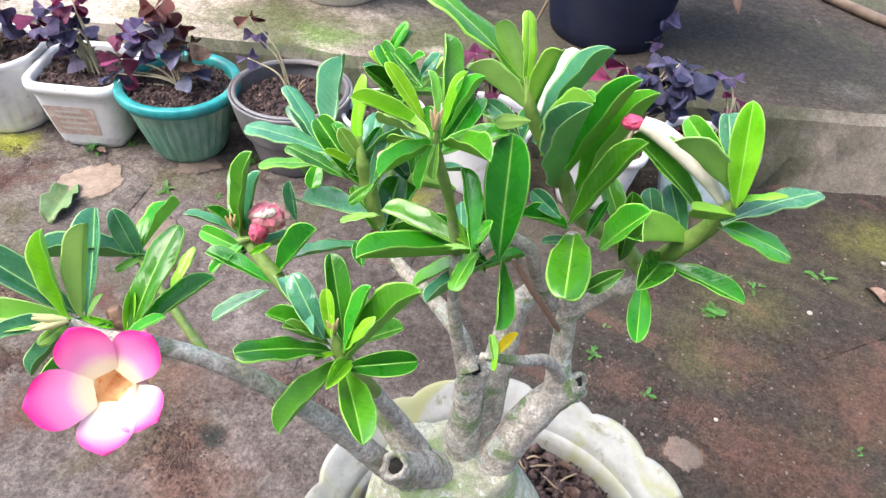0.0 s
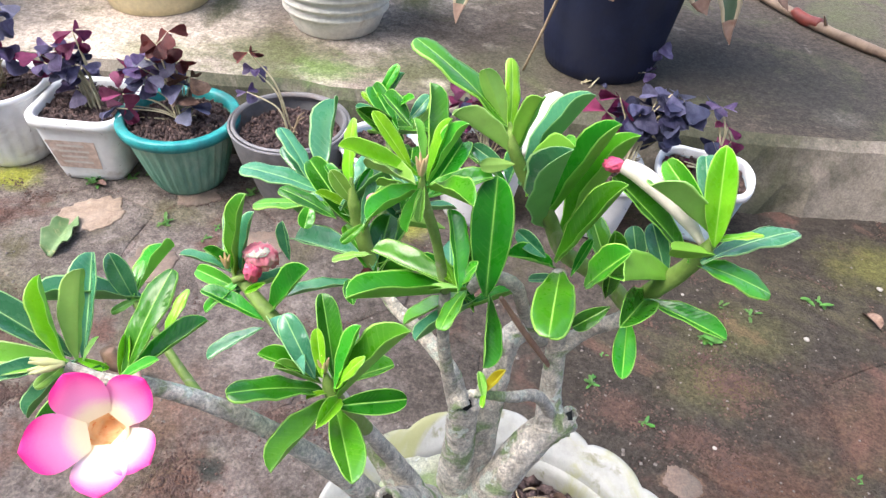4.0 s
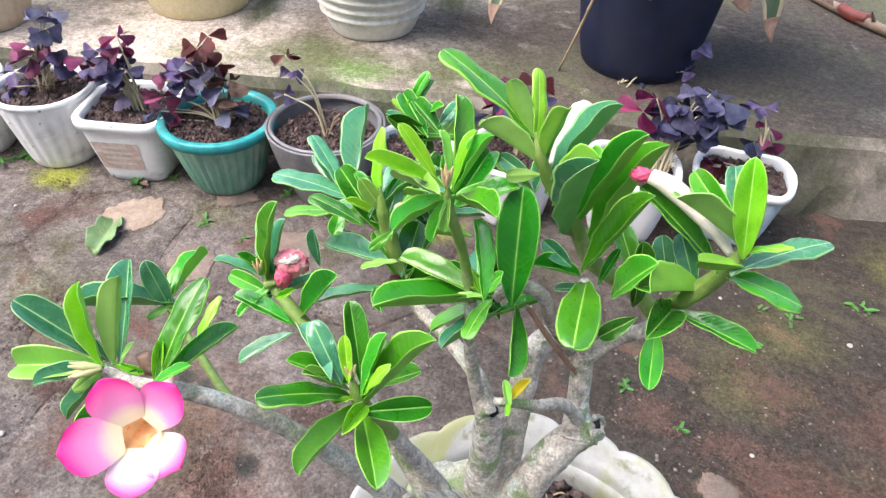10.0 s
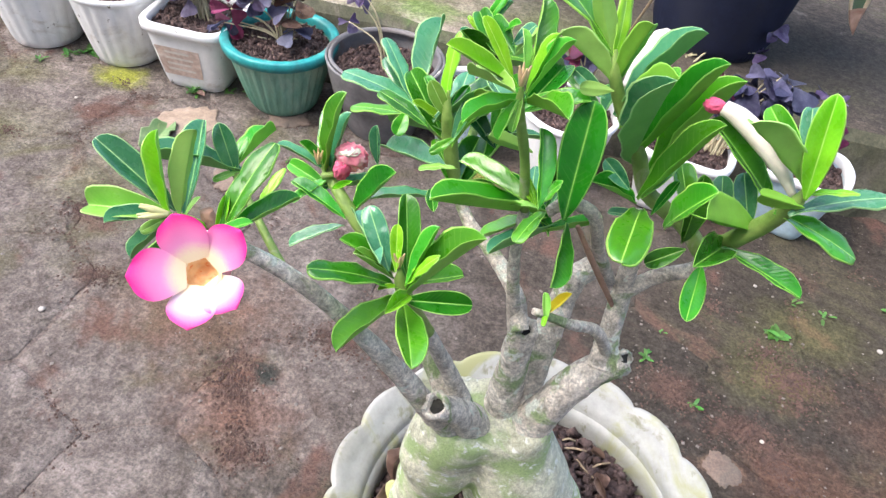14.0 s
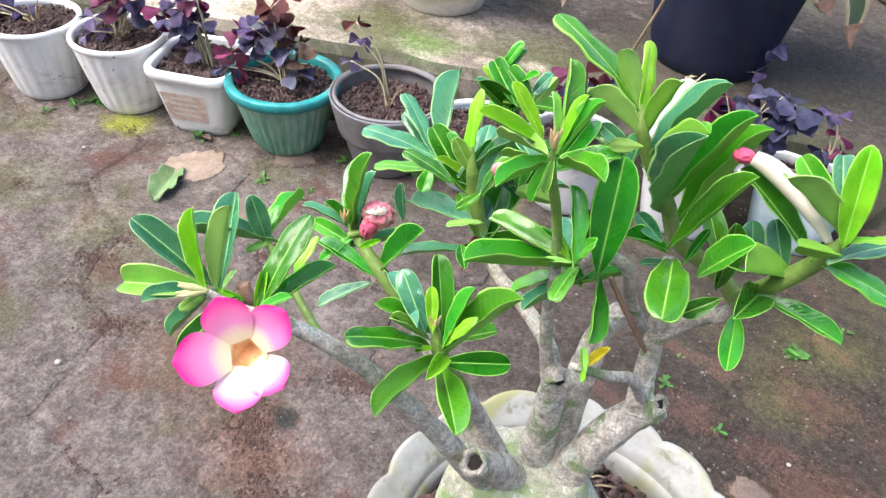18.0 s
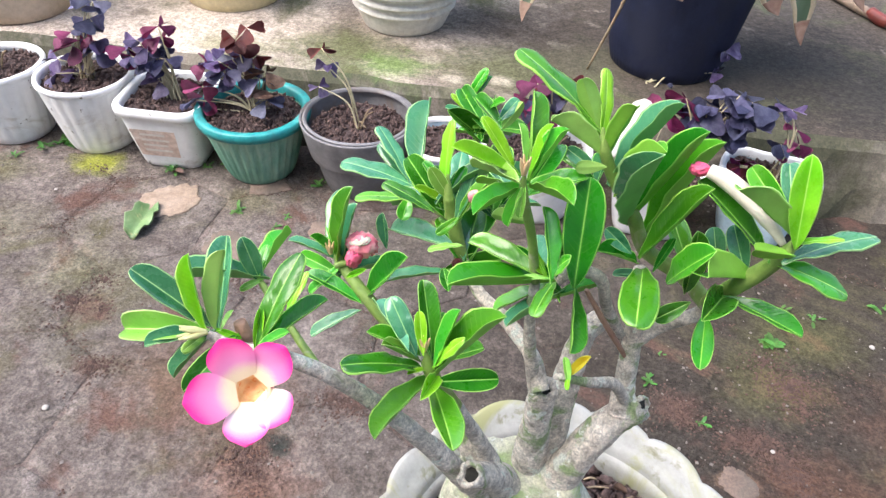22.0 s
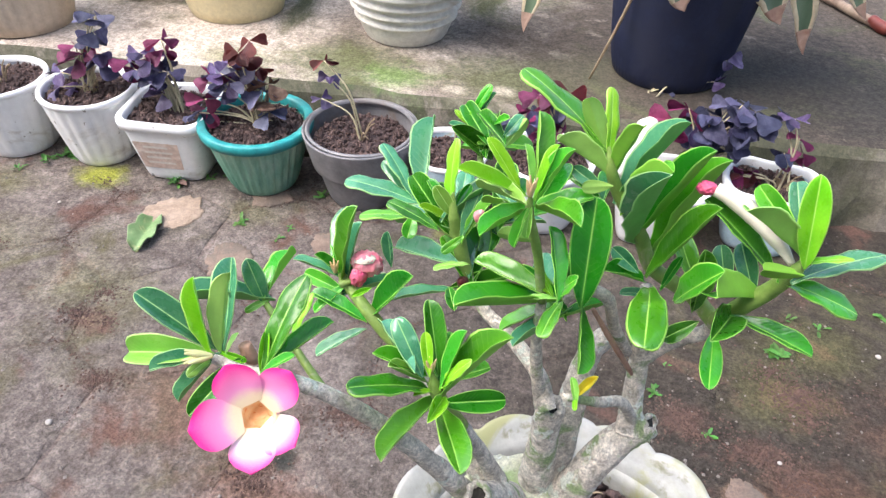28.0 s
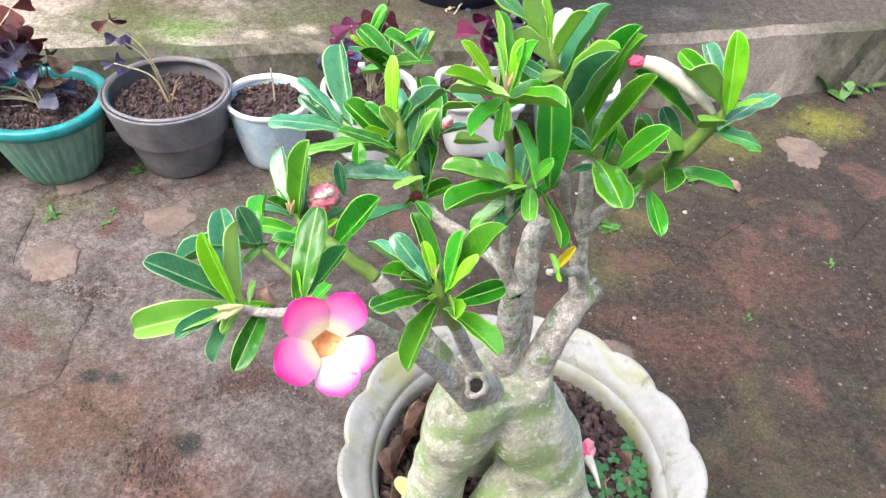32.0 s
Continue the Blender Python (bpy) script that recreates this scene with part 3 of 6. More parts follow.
def smooth_path(points, radii, steps=6):
    """Catmull-Rom through the points."""
    p = [Vector(q) for q in points]
    p = [2 * p[0] - p[1]] + p + [2 * p[-1] - p[-2]]
    r = [radii[0]] + list(radii) + [radii[-1]]
    out, rad = [], []
    for k in range(1, len(p) - 2):
        for s in range(steps):
            t = s / steps
            a, b, c, d = p[k - 1:k + 3]
            out.append(0.5 * (2 * b + (c - a) * t + (2 * a - 5 * b + 4 * c - d) * t * t + (3 * b - a - 3 * c + d) * t ** 3))
            rad.append(r[k] * (1 - t) + r[k + 1] * t)
    out.append(p[-2])
    rad.append(r[-2])
    return out, rad


def tube(bm, points, radii, sides=10, steps=6, rough=0.0, rings=0.0, cap=True, freq=90.0, slot=0):
    """A swept tube; rough: lumps, rings: ring scars across the bark."""
    pts, rad = smooth_path(points, radii, steps)
    loops = []
    run = 0.0
    u = None
    for k, (q, r) in enumerate(zip(pts, rad)):
        d = (pts[min(k + 1, len(pts) - 1)] - pts[max(k - 1, 0)]).normalized()
        u = d.orthogonal() if u is None else u - d * u.dot(d)
        u.normalize()
        v = d.cross(u)
        if k:
            run += (q - pts[k - 1]).length
        ring = []
        for s in range(sides):
            a = 2 * math.pi * s / sides
            w = u * math.cos(a) + v * math.sin(a)
            k2 = 1 + rough * noise.noise((q + w * r) * freq) + rings * math.sin(run * 1300 + 2.5 * noise.noise(q * 200)) * (0.5 + noise.noise((q + w * r) * 160))
            ring.append(bm.verts.new(q + w * r * k2))
        loops.append(ring)
    for a, b in zip(loops, loops[1:]):
        for s in range(sides):
            bm.faces.new((a[s], a[(s + 1) % sides], b[(s + 1) % sides], b[s])).material_index = slot
    if cap:
        for ring in (loops[0], loops[-1]):
            bm.faces.new(ring).material_index = slot
    return loops


def lathe(profile, segs=64, shape=None, close=False):
    """Turned form; shape(angle, radius, height, index) gives the radius and height of each point."""
    bm = bmesh.new()
    loops = []
    for k, (r, z) in enumerate(profile):
        ring = []
        for s in range(segs):
            a = 2 * math.pi * s / segs
            rr, zz = shape(a, r, z, k) if shape else (r, z)
            ring.append(bm.verts.new((rr * math.cos(a), rr * math.sin(a), zz)))
        loops.append(ring)
    for a, b in zip(loops, loops[1:]):
        for s in range(segs):
            bm.faces.new((a[s], a[(s + 1) % segs], b[(s + 1) % segs], b[s]))
    if close:
        bm.faces.new(loops[0])
        bm.faces.new(loops[-1])
    return bm


def superellipse(a, p):
    """Radius of a rounded square of half side 1."""
    return 1.0 / (abs(math.cos(a)) ** p + abs(math.sin(a)) ** p) ** (1.0 / p)


def lumpy_disc(radius, z, lumps, seed, rings=9, segs=40, shape=None):
    bm = bmesh.new()
    off = Vector((seed * 3.7, seed * 1.9, 0))
    mid = bm.verts.new((0, 0, z + lumps * 0.6))
    last = None
    for k in range(1, rings + 1):
        ring = []
        for s in range(segs):
            a = 2 * math.pi * s / segs
            r = radius * k / rings * (shape(a) if shape else 1.0)
            x, y = r * math.cos(a), r * math.sin(a)
            h = noise.noise(Vector((x, y, 0)) * 60 + off) + 0.6 * noise.noise(Vector((x, y, 0)) * 150 + off)
            ring.append(bm.verts.new((x, y, z + lumps * (h + 0.5 * (1 - (k / rings) ** 2)))))
        for s in range(segs):
            if last is None:
                bm.faces.new((mid, ring[s], ring[(s + 1) % segs]))
            else:
                bm.faces.new((last[s], ring[s], ring[(s + 1) % segs], last[(s + 1) % segs]))
        last = ring
    return bm


def crumbs(count, radius, z, size, seed, shape=None):
    """Loose crumbs of soil scattered on a pot's soil."""
    rng = random.Random(seed)
    bm = bmesh.new()
    for _ in range(count):
        a, r = rng.uniform(0, 6.283), radius * math.sqrt(rng.random())
        r *= shape(a) if shape else 1.0
        s = size * rng.uniform(0.5, 1.5)
        m = Matrix.LocRotScale((r * math.cos(a), r * math.sin(a), z + s * 0.3), Euler((rng.random() * 6, rng.random() * 6, rng.random() * 6)),
                               (s * rng.uniform(0.8, 1.7), s * rng.uniform(0.4, 1), s * rng.uniform(0.25, 0.8)))
        box = [bm.verts.new(m @ Vector((i * rng.uniform(0.3, 1.1), j * rng.uniform(0.3, 1.1), k * rng.uniform(0.3, 1.1)))) for k in (-1, 1) for j in (-1, 1) for i in (-1, 1)]
        for f in ((0, 2, 3, 1), (4, 5, 7, 6), (0, 1, 5, 4), (2, 6, 7, 3), (0, 4, 6, 2), (1, 3, 7, 5)):
            bm.faces.new([box[c] for c in f])
    return bm


def grit_mesh(spots, name, material, seed):
    """Many small angular grains, one for each (x, y, size)."""
    rng = random.Random(seed)
    verts, faces = [], []
    for x, y, s in spots:
        a, n0 = rng.random() * 6.283, len(verts)
        c, d = s * math.cos(a), s * math.sin(a)
        k = rng.uniform(0.5, 1.0)
        verts += [(x + c, y + d, 0.0), (x - d * k, y + c * k, s * 0.1), (x - c, y - d, 0.0), (x + d * k, y - c * k, s * 0.15), (x + c * 0.2, y + d * 0.2, s * rng.uniform(0.4, 0.9)), (x, y, -s * 0.4)]
        for p, q in ((0, 1), (1, 2), (2, 3), (3, 0)):
            faces += [(n0 + p, n0 + q, n0 + 4), (n0 + q, n0 + p, n0 + 5)]
    me = bpy.data.meshes.new(name)
    me.from_pydata(verts, [], faces)
    me.materials.append(material)
    return me


def blade_mesh(name, materials, bend=0.1, fold=0.12, curl=0.0, wave=0.0, power=(0.82, 0.43), thick=0.012, rows=15):
    """A leaf of length 1 along x and width 1 across y: blade, pale midrib and margin above, matt underside."""
    bm = bmesh.new()
    cuts = (-1, -0.915, -0.62, -0.3, -0.035, 0.035, 0.3, 0.62, 0.915, 1)
    peak = power[0] / (power[0] + power[1])
    top_w = peak ** power[0] * (1 - peak) ** power[1]
    grid = {}
    for side in (0, 1):
        for k in range(rows):
            s = 0.5 - 0.5 * math.cos(math.pi * k / (rows - 1))
            w = 0.5 * max(s, 1e-4) ** power[0] * max(1 - s, 1e-4) ** power[1] / top_w
            w = max(w, 0.045 * (1 - s) + 0.004)
            for j, c in enumerate(cuts):
                z = -bend * s * s + fold * w * (1.25 * abs(c) - 0.35 * c * c) + curl * w * c * c * s + wave * 0.02 * math.sin(s * 17 + c) * abs(c) ** 1.5 + 0.006 * math.sin(s * 40 + 6 * abs(c)) * abs(c) * (1 - abs(c))
                rib = 0.012 if 3 < j < 6 and side == 0 else 0.0
                grid[side, k, j] = bm.verts.new((s * (1 - 0.12 * abs(bend)), w * c, z + rib * (1 - s) - (thick if side else 0)))
    for k in range(rows - 1):
        for j in range(len(cuts) - 1):
            f = bm.faces.new((grid[0, k, j], grid[0, k + 1, j], grid[0, k + 1, j + 1], grid[0, k, j + 1]))
            f.material_index = 1 if j in (0, 4, 8) else 0
            bm.faces.new((grid[1, k, j + 1], grid[1, k + 1, j + 1], grid[1, k + 1, j], grid[1, k, j])).material_index = 2
        for j in (0, len(cuts) - 1):
            bm.faces.new((grid[0, k, j], grid[0, k + 1, j], grid[1, k + 1, j], grid[1, k, j])).material_index = 1
    for k in (0, rows - 1):
        for j in range(len(cuts) - 1):
            bm.faces.new((grid[0, k, j], grid[0, k, j + 1], grid[1, k, j + 1], grid[1, k, j])).material_index = 1
    return mesh_of(bm, name, materials)


def aim(origin, ahead, normal):
    """A matrix with x along ahead and z as near to normal as it can be."""
    x = Vector(ahead).normalized()
    z = Vector(normal) - x * x.dot(Vector(normal))
    if z.length < 1e-3:
        z = x.orthogonal()
    z.normalize()
    y = z.cross(x)
    m = Matrix((x, y, z)).transposed().to_4x4()
    m.translation = origin
    return m


# ---- ground, paving and the raised slab ----
def slab_edge(x):
    """Front edge of the raised slab, which runs behind the row of pots."""
    return 0.728 + 0.085 * max(0.0, x - 0.75)


SLABZ = 0.145
bm = bmesh.new()
for k, (x, y) in enumerate(((-60, -60), (60, -60), (60, 60), (-60, 60))):
    bm.verts.new((x, y, -0.0019))
bm.faces.new(bm.verts)
ground = tagged(new("ground", mesh_of(bm, "ground", JOINT, False)), "bare reddish-brown soil showing in the joints of the yard", "ground", kind="structure")

bm = bmesh.new()
cols = [-4.0 + 0.05 * k for k in range(161)]
front_low, front_mid, front_top, lip_top, band, back = [], [], [], [], [], []
for x in cols:
    y = slab_edge(x) + 0.010 * noise.noise(Vector((x * 7, 0, 0))) + 0.006 * noise.noise(Vector((x * 25, 3, 0)))
    h = SLABZ - 0.002 + 0.004 * noise.noise(Vector((x * 9, 5, 0)))
    front_low.append(bm.verts.new((x, y - 0.036 + 0.014 * noise.noise(Vector((x * 14, 9, 0))), -0.02)))
    front_mid.append(bm.verts.new((x, y - 0.016 + 0.014 * noise.noise(Vector((x * 19, 7, 0))), 0.06)))
    front_top.append(bm.verts.new((x, y, h - 0.016)))
    lip_top.append(bm.verts.new((x, y + 0.016, h)))
    band.append(bm.verts.new((x, y + 0.13 + 0.07 * noise.noise(Vector((x * 4, 1, 0))), SLABZ)))
    back.append(bm.verts.new((x, 3.6, SLABZ)))
for k in range(len(cols) - 1):
    for n2, (a, b) in enumerate(((front_low, front_mid), (front_mid, front_top), (front_top, lip_top), (lip_top, band), (band, back))):
        bm.faces.new((a[k], a[k + 1], b[k + 1], b[k])).material_index = 0 if n2 > 2 else 1
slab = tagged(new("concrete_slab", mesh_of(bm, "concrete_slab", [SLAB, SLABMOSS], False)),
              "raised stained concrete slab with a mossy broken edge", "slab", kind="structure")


# unseen plain wall added behind the camera, to cut the sky reflected in leaves
bm = bmesh.new()
bmesh.ops.create_cube(bm, size=1.0, matrix=Matrix.Translation((0, -2.6, 2.15)) @ Matrix.Diagonal((14, 0.15, 4.4, 1)))
tagged(new("wall_south", mesh_of(bm, "wall_south", PLASTER, False)), "unseen plain wall added to dim the sky that the leaves reflect", "wall", kind="structure")


def voronoi_cells(seeds, reach):
    """Cells of the plane about each seed, cut by the half-planes of its neighbours."""
    for k, s in enumerate(seeds):
        poly = [(s[0] - reach, s[1] - reach), (s[0] + reach, s[1] - reach), (s[0] + reach, s[1] + reach), (s[0] - reach, s[1] + reach)]
        for j, o in enumerate(seeds):
            if j == k or abs(o[0] - s[0]) > 2 * reach or abs(o[1] - s[1]) > 2 * reach:
                continue
            mx, my, nx, ny = (s[0] + o[0]) / 2, (s[1] + o[1]) / 2, o[0] - s[0], o[1] - s[1]
            side = [(p[0] - mx) * nx + (p[1] - my) * ny for p in poly]
            cut = []
            for a in range(len(poly)):
                b = (a + 1) % len(poly)
                if side[a] <= 0:
                    cut.append(poly[a])
                if side[a] * side[b] < 0:
                    t = side[a] / (side[a] - side[b])
                    cut.append((poly[a][0] + t * (poly[b][0] - poly[a][0]), poly[a][1] + t * (poly[b][1] - poly[a][1])))
            poly = cut
        yield s, poly


def build_pavers():
    rng = random.Random(11)
    seeds = []
    pitch = 0.24
    for row in range(-5, 6):
        for col in range(-8, 10):
            x = col * pitch + (pitch / 2 if row % 2 else 0) + rng.uniform(-0.03, 0.03)
            y = row * pitch * 0.866 + rng.uniform(-0.03, 0.03)
            if y < slab_edge(x) + 0.05:
                seeds.append((x, y))
    joint_grains = []
    for (sx, sy), poly in voronoi_cells(seeds, 0.26):
        if abs(sx) > 2.2:
            continue
        if abs(sx) < 1.2 and sy > -0.5:
            for a in range(len(poly)):
                p, q = Vector((*poly[a], 0)), Vector((*poly[(a + 1) % len(poly)], 0))
                for _ in range(int((q - p).length * 900)):
                    at = p.lerp(q, rng.random())
                    if noise.noise(at * 6) + 0.5 * noise.noise(at * 19) > rng.uniform(-0.1, 0.6):
                        joint_grains.append((at.x + rng.gauss(0, 0.007), at.y + rng.gauss(0, 0.007), rng.choice((0.0009, 0.0012, 0.0016, 0.0024))))
        gap = rng.choice((0.0006, 0.0008, 0.001, 0.0015))
        ring = []
        for a in range(len(poly)):
            p, q = Vector(poly[a]), Vector(poly[(a + 1) % len(poly)])
            count = max(2, int((q - p).length / 0.012))
            for s in range(count):
                ring.append(p.lerp(q, s / count) - Vector((sx, sy)))
        out = []
        for p in ring:
            d = p.length
            at = Vector((p.x + sx, p.y + sy, 0))
            wear = gap + 0.014 * max(0, noise.noise(at * 11) - 0.25) + 0.0022 * (1 + noise.noise(at * 90)) * max(0, noise.noise(at * 7 + Vector((0, 0, 4))) + 0.2)
            side = Vector((noise.noise(at * 22 + Vector((0, 0, 9))), noise.noise(at * 22 + Vector((0, 0, 17))))) * 0.007
            out.append(p * max(0.2, (d - wear) / d) + side)
        tilt = (rng.uniform(-0.004, 0.004), rng.uniform(-0.004, 0.004))
        top = rng.uniform(-0.0012, 0.0)
        bm = bmesh.new()
        loops = []
        for f, z in ((1.0, -0.03), (1.0, -0.0016), (0.985, -0.0002), (0.72, 0.0), (0.42, 0.0), (0.15, 0.0)):
            loops.append([bm.verts.new((p.x * f, p.y * f, z + top + tilt[0] * p.x * f + tilt[1] * p.y * f
                                        + (0.0022 * noise.noise(Vector((p.x * f + sx, p.y * f + sy, 0)) * 24) if z > -0.005 else 0))) for p in out])
        for a, b in zip(loops, loops[1:]):
            for s in range(len(out)):
                bm.faces.new((a[s], a[(s + 1) % len(out)], b[(s + 1) % len(out)], b[s]))
        bm.faces.new(loops[-1])
        part("paving_stone", bm, PAVER, pavement, at=pose(sx, sy, 0))
    tagged(new("joint_grit", grit_mesh(joint_grains, "joint_grit", GRIT, 9)), "reddish soil crumbs washed into the paving joints", "gravel", kind="stuff")


pavement = tagged(new("pavement"), "old uneven concrete paving stained brown with moss and soil", "paving", kind="structure")

rng = random.Random(5)
grains = [(rng.uniform(-1.2, 1.5), rng.uniform(-0.4, 0.7), rng.choice((0.0010, 0.0012, 0.0014, 0.0018, 0.0022, 0.0032))) for _ in range(3200)]
tagged(new("gravel", grit_mesh([g for g in grains if g[1] < slab_edge(g[0]) - 0.02], "gravel", PEBBLE, 6)), "loose grit and small pebbles scattered on the paving", "gravel", kind="stuff")
grains = []
for cx, cy, rad in ((-0.124, 0.04, 0.02), (-0.105, -0.005, 0.022), (-0.083, -0.046, 0.022), (-0.07, -0.079, 0.026), (-0.039, -0.069, 0.02), (-0.476, 0.208, 0.03), (-0.418, 0.20, 0.025), (-0.379, 0.098, 0.025),
                    (-0.702, 0.323, 0.02), (-0.764, 0.30, 0.03), (-0.039, 0.116, 0.025), (0.0, 0.12, 0.025), (0.407, 0.218, 0.025), (0.439, 0.183, 0.03), (0.555, 0.316, 0.025), (0.576, 0.269, 0.03), (0.596, 0.234, 0.03),
                    (0.49, 0.17, 0.02), (0.535, 0.171, 0.022), (0.549, 0.152, 0.022), (0.562, 0.125, 0.022), (0.569, 0.101, 0.022), (0.405, 0.195, 0.035), (0.584, 0.272, 0.05), (0.552, 0.145, 0.04), (-0.379, 0.102, 0.025), (-0.114, 0.004, 0.03), (-0.014, 0.113, 0.05), (0.593, 0.287, 0.05), (0.523, 0.17, 0.04), (0.593, 0.085, 0.03), (-0.12, 0.016, 0.04), (-0.236, 0.293, 0.04), (-0.475, 0.199, 0.03), (-0.453, 0.255, 0.03), (0.472, 0.376, 0.03)):
    for _ in range(int(rad * 6000)):
        a, r = rng.uniform(0, 6.283), abs(rng.gauss(0, rad * 0.6))
        grains.append((cx + r * math.cos(a) * 1.3, cy + r * math.sin(a) * 0.9, rng.choice((0.0010, 0.0014, 0.0019, 0.0026))))
tagged(new("brick_grit", grit_mesh(grains, "brick_grit", GRIT, 7)), "reddish brick grit lying in the hollows of the paving", "gravel", kind="stuff")


def worn_patch(x, y, r, seed, material, aspect=0.8):
    """A bare tan face of old stone showing through the dirt, a hair above it."""
    bm = bmesh.new()
    segs, loops = 80, []
    for f, z in ((1.0, -0.003), (1.0, 0.0006), (0.95, 0.0016), (0.6, 0.0026), (0.2, 0.0027)):
        ring = []
        for k in range(segs):
            a = 2 * math.pi * k / segs
            e = 1 + 0.34 * noise.noise(Vector((math.cos(a) * 1.6, math.sin(a) * 1.6, seed * 1.7))) + 0.20 * noise.noise(Vector((math.cos(a) * 5, math.sin(a) * 5, seed))) + 0.10 * noise.noise(Vector((math.cos(a) * 13, math.sin(a) * 13, seed)))
            ring.append(bm.verts.new((r * f * e * math.cos(a), r * f * e * aspect * math.sin(a), z + 0.0004 * noise.noise(Vector((f * math.cos(a) * 5, f * math.sin(a) * 5, seed))))))
        loops.append(ring)
    for a, b in zip(loops, loops[1:]):
        for k in range(segs):
            bm.faces.new((a[k], a[(k + 1) % segs], b[(k + 1) % segs], b[k]))
    bm.faces.new(loops[-1])
    part("worn_patch", bm, material, pavement, "bare tan stone worn smooth", at=pose(x, y, 0, 0, 0, seed * 50))


for seed, (x, y, r) in enumerate(((-0.452, 0.465, 0.055), (-0.303, 0.366, 0.048), (-0.146, 0.443, 0.042), (-0.297, 0.548, 0.036), (1.040, 0.533, 0.050), (0.49, 0.102, 0.026))):
    worn_patch(x, y, r, seed + 1, PALESTONE if seed == 0 else WORN)


def chip(x, y, s, seed):
    bm = bmesh.new()
    bmesh.ops.create_icosphere(bm, subdivisions=2, radius=s * 0.75)
    for v in bm.verts:
        v.co *= 1 + 0.35 * noise.noise(v.co * 150 + Vector((seed, 0, 0)))
        v.co.z *= 0.5
    ob = tagged(new("stone_chip", mesh_of(bm, "stone_chip", CHIP)), "small white stone chip lying on the paving", "pebble", "white chips")
    ob.matrix_basis = pose(x, y, s * 0.3, 0, 0, seed * 40)


for k, (x, y, s) in enumerate(((-0.399, 0.023, 0.006), (0.720, 0.378, 0.006), (0.878, 0.515, 0.007), (-0.665, 0.448, 0.004), (0.540, 0.159, 0.004), (0.542, 0.445, 0.004))):
    chip(x, y, s, k)


# ---- pots ----
def pot(name, label, x, y, z, r_top, r_bot, h, body_mat, rim_mat=None, rim_h=0.016, rim_out=0.007, ribs=0, rib_depth=0.0, wall=0.004, soil=0.025,
        group="", square=0.0, turn=0.0, rim_round=True, step=None, hoops=0, category="plant pot", soil_tone=SOIL, lobes=None, aspect=1.0):
    """A planter with a body, a rolled rim and soil. square: corner sharpness of a square form; ribs: upright flutes; hoops: rings round the body."""
    t = thing(name, x, y, z, label, category, group, turn=turn)
    segs = 120 if ribs or square or lobes else 72

    def form(a):
        k = superellipse(a, square) if square else 1.0
        if aspect != 1.0:
            k *= 1.0 / math.sqrt(math.cos(a) ** 2 + (math.sin(a) / aspect) ** 2)
        return k

    def shape(a, r, zz, k):
        k2 = form(a)
        if ribs and 0.01 < zz < h - rim_h - 0.004 and r > r_bot * 0.9:
            k2 *= 1 + rib_depth * (abs(math.cos(a * ribs / 2)) - 0.5)
        return r * k2, zz

    n = 60 if hoops else 40 if step else 12
    outer = []
    for k in range(n + 1):
        f = k / n
        r = r_bot + (r_top - rim_out - r_bot) * (f ** 0.85)
        if step and f > step:
            r += 0.0075
        if hoops:
            r += 0.0055 * math.cos(2 * math.pi * hoops * f) * (1 if f > 0.12 else 0)
        outer.append((r, 0.002 + (h - rim_h * 0.6 - 0.002) * f))
    inner = [(r - wall, zz) for r, zz in reversed(outer[1:])]
    profile = [(r_bot * 0.35, 0.0), (r_bot - 0.003, 0.0)] + outer + inner + [(r_bot * 0.4, 0.006)]
    part("body", lathe(profile, segs, shape, close=True), body_mat, t)
    r0 = r_top - rim_out
    rim = [(r0 - wall - 0.001, h - rim_h), (r0 + 0.001, h - rim_h), (r_top - 0.001, h - rim_h + 0.001), (r_top, h - rim_h * 0.5), (r_top - 0.001, h - 0.002), (r_top - 0.004, h),
           (r0 - wall + 0.001, h - 0.001), (r0 - wall - 0.002, h - 0.004), (r0 - wall - 0.002, h - rim_h)]
    part("rim", lathe(rim, segs, lambda a, r, zz, k: (r * form(a) * (1 + 0.004 * noise.noise(Vector((math.cos(a) * 3, math.sin(a) * 3, x * 9)))),
                                                      zz + 0.0015 * noise.noise(Vector((math.cos(a) * 2, math.sin(a) * 2, y * 9))))), rim_mat or body_mat, t)
    f = 1 - soil / h
    rs = r_bot + (r0 - r_bot) * f ** 0.85 - wall * 0.8
    part("soil", lumpy_disc(rs, h - soil, 0.005, x * 10 + y, shape=form), soil_tone, t, "dark crumbly potting soil")
    tagged(part("crumb_layer", crumbs(int(rs * rs * 100000), rs * 0.96, h - soil + 0.002, 0.0035, int(abs(x * 1000)), shape=form), CRUMB, t), kind="stuff")
    return t


SQ = 4
ROW = "potted purple shamrocks in a row"
pot("plant_pot", "white round plastic pot with black scuffs, standing on the paving", -0.850, 0.615, 0, 0.088, 0.062, 0.148, WHITEPOT, ribs=20, rib_depth=0.03, rim_h=0.012, rim_out=0.004, soil=0.018, group=ROW)
pot("plant_pot", "clean white ribbed plastic pot holding purple shamrock", -0.673, 0.625, 0, 0.089, 0.060, 0.146, WHITEPOT, ribs=22, rib_depth=0.045, rim_h=0.012, rim_out=0.004, soil=0.018, group=ROW)
squarepot = pot("square_pot", "white square plastic pot with cut corners and a faded label", -0.503, 0.618, 0, 0.083, 0.058, 0.134, WHITEPOT, square=5.0, turn=SQ, rim_h=0.02, rim_out=0.006, soil=0.018, group=ROW)
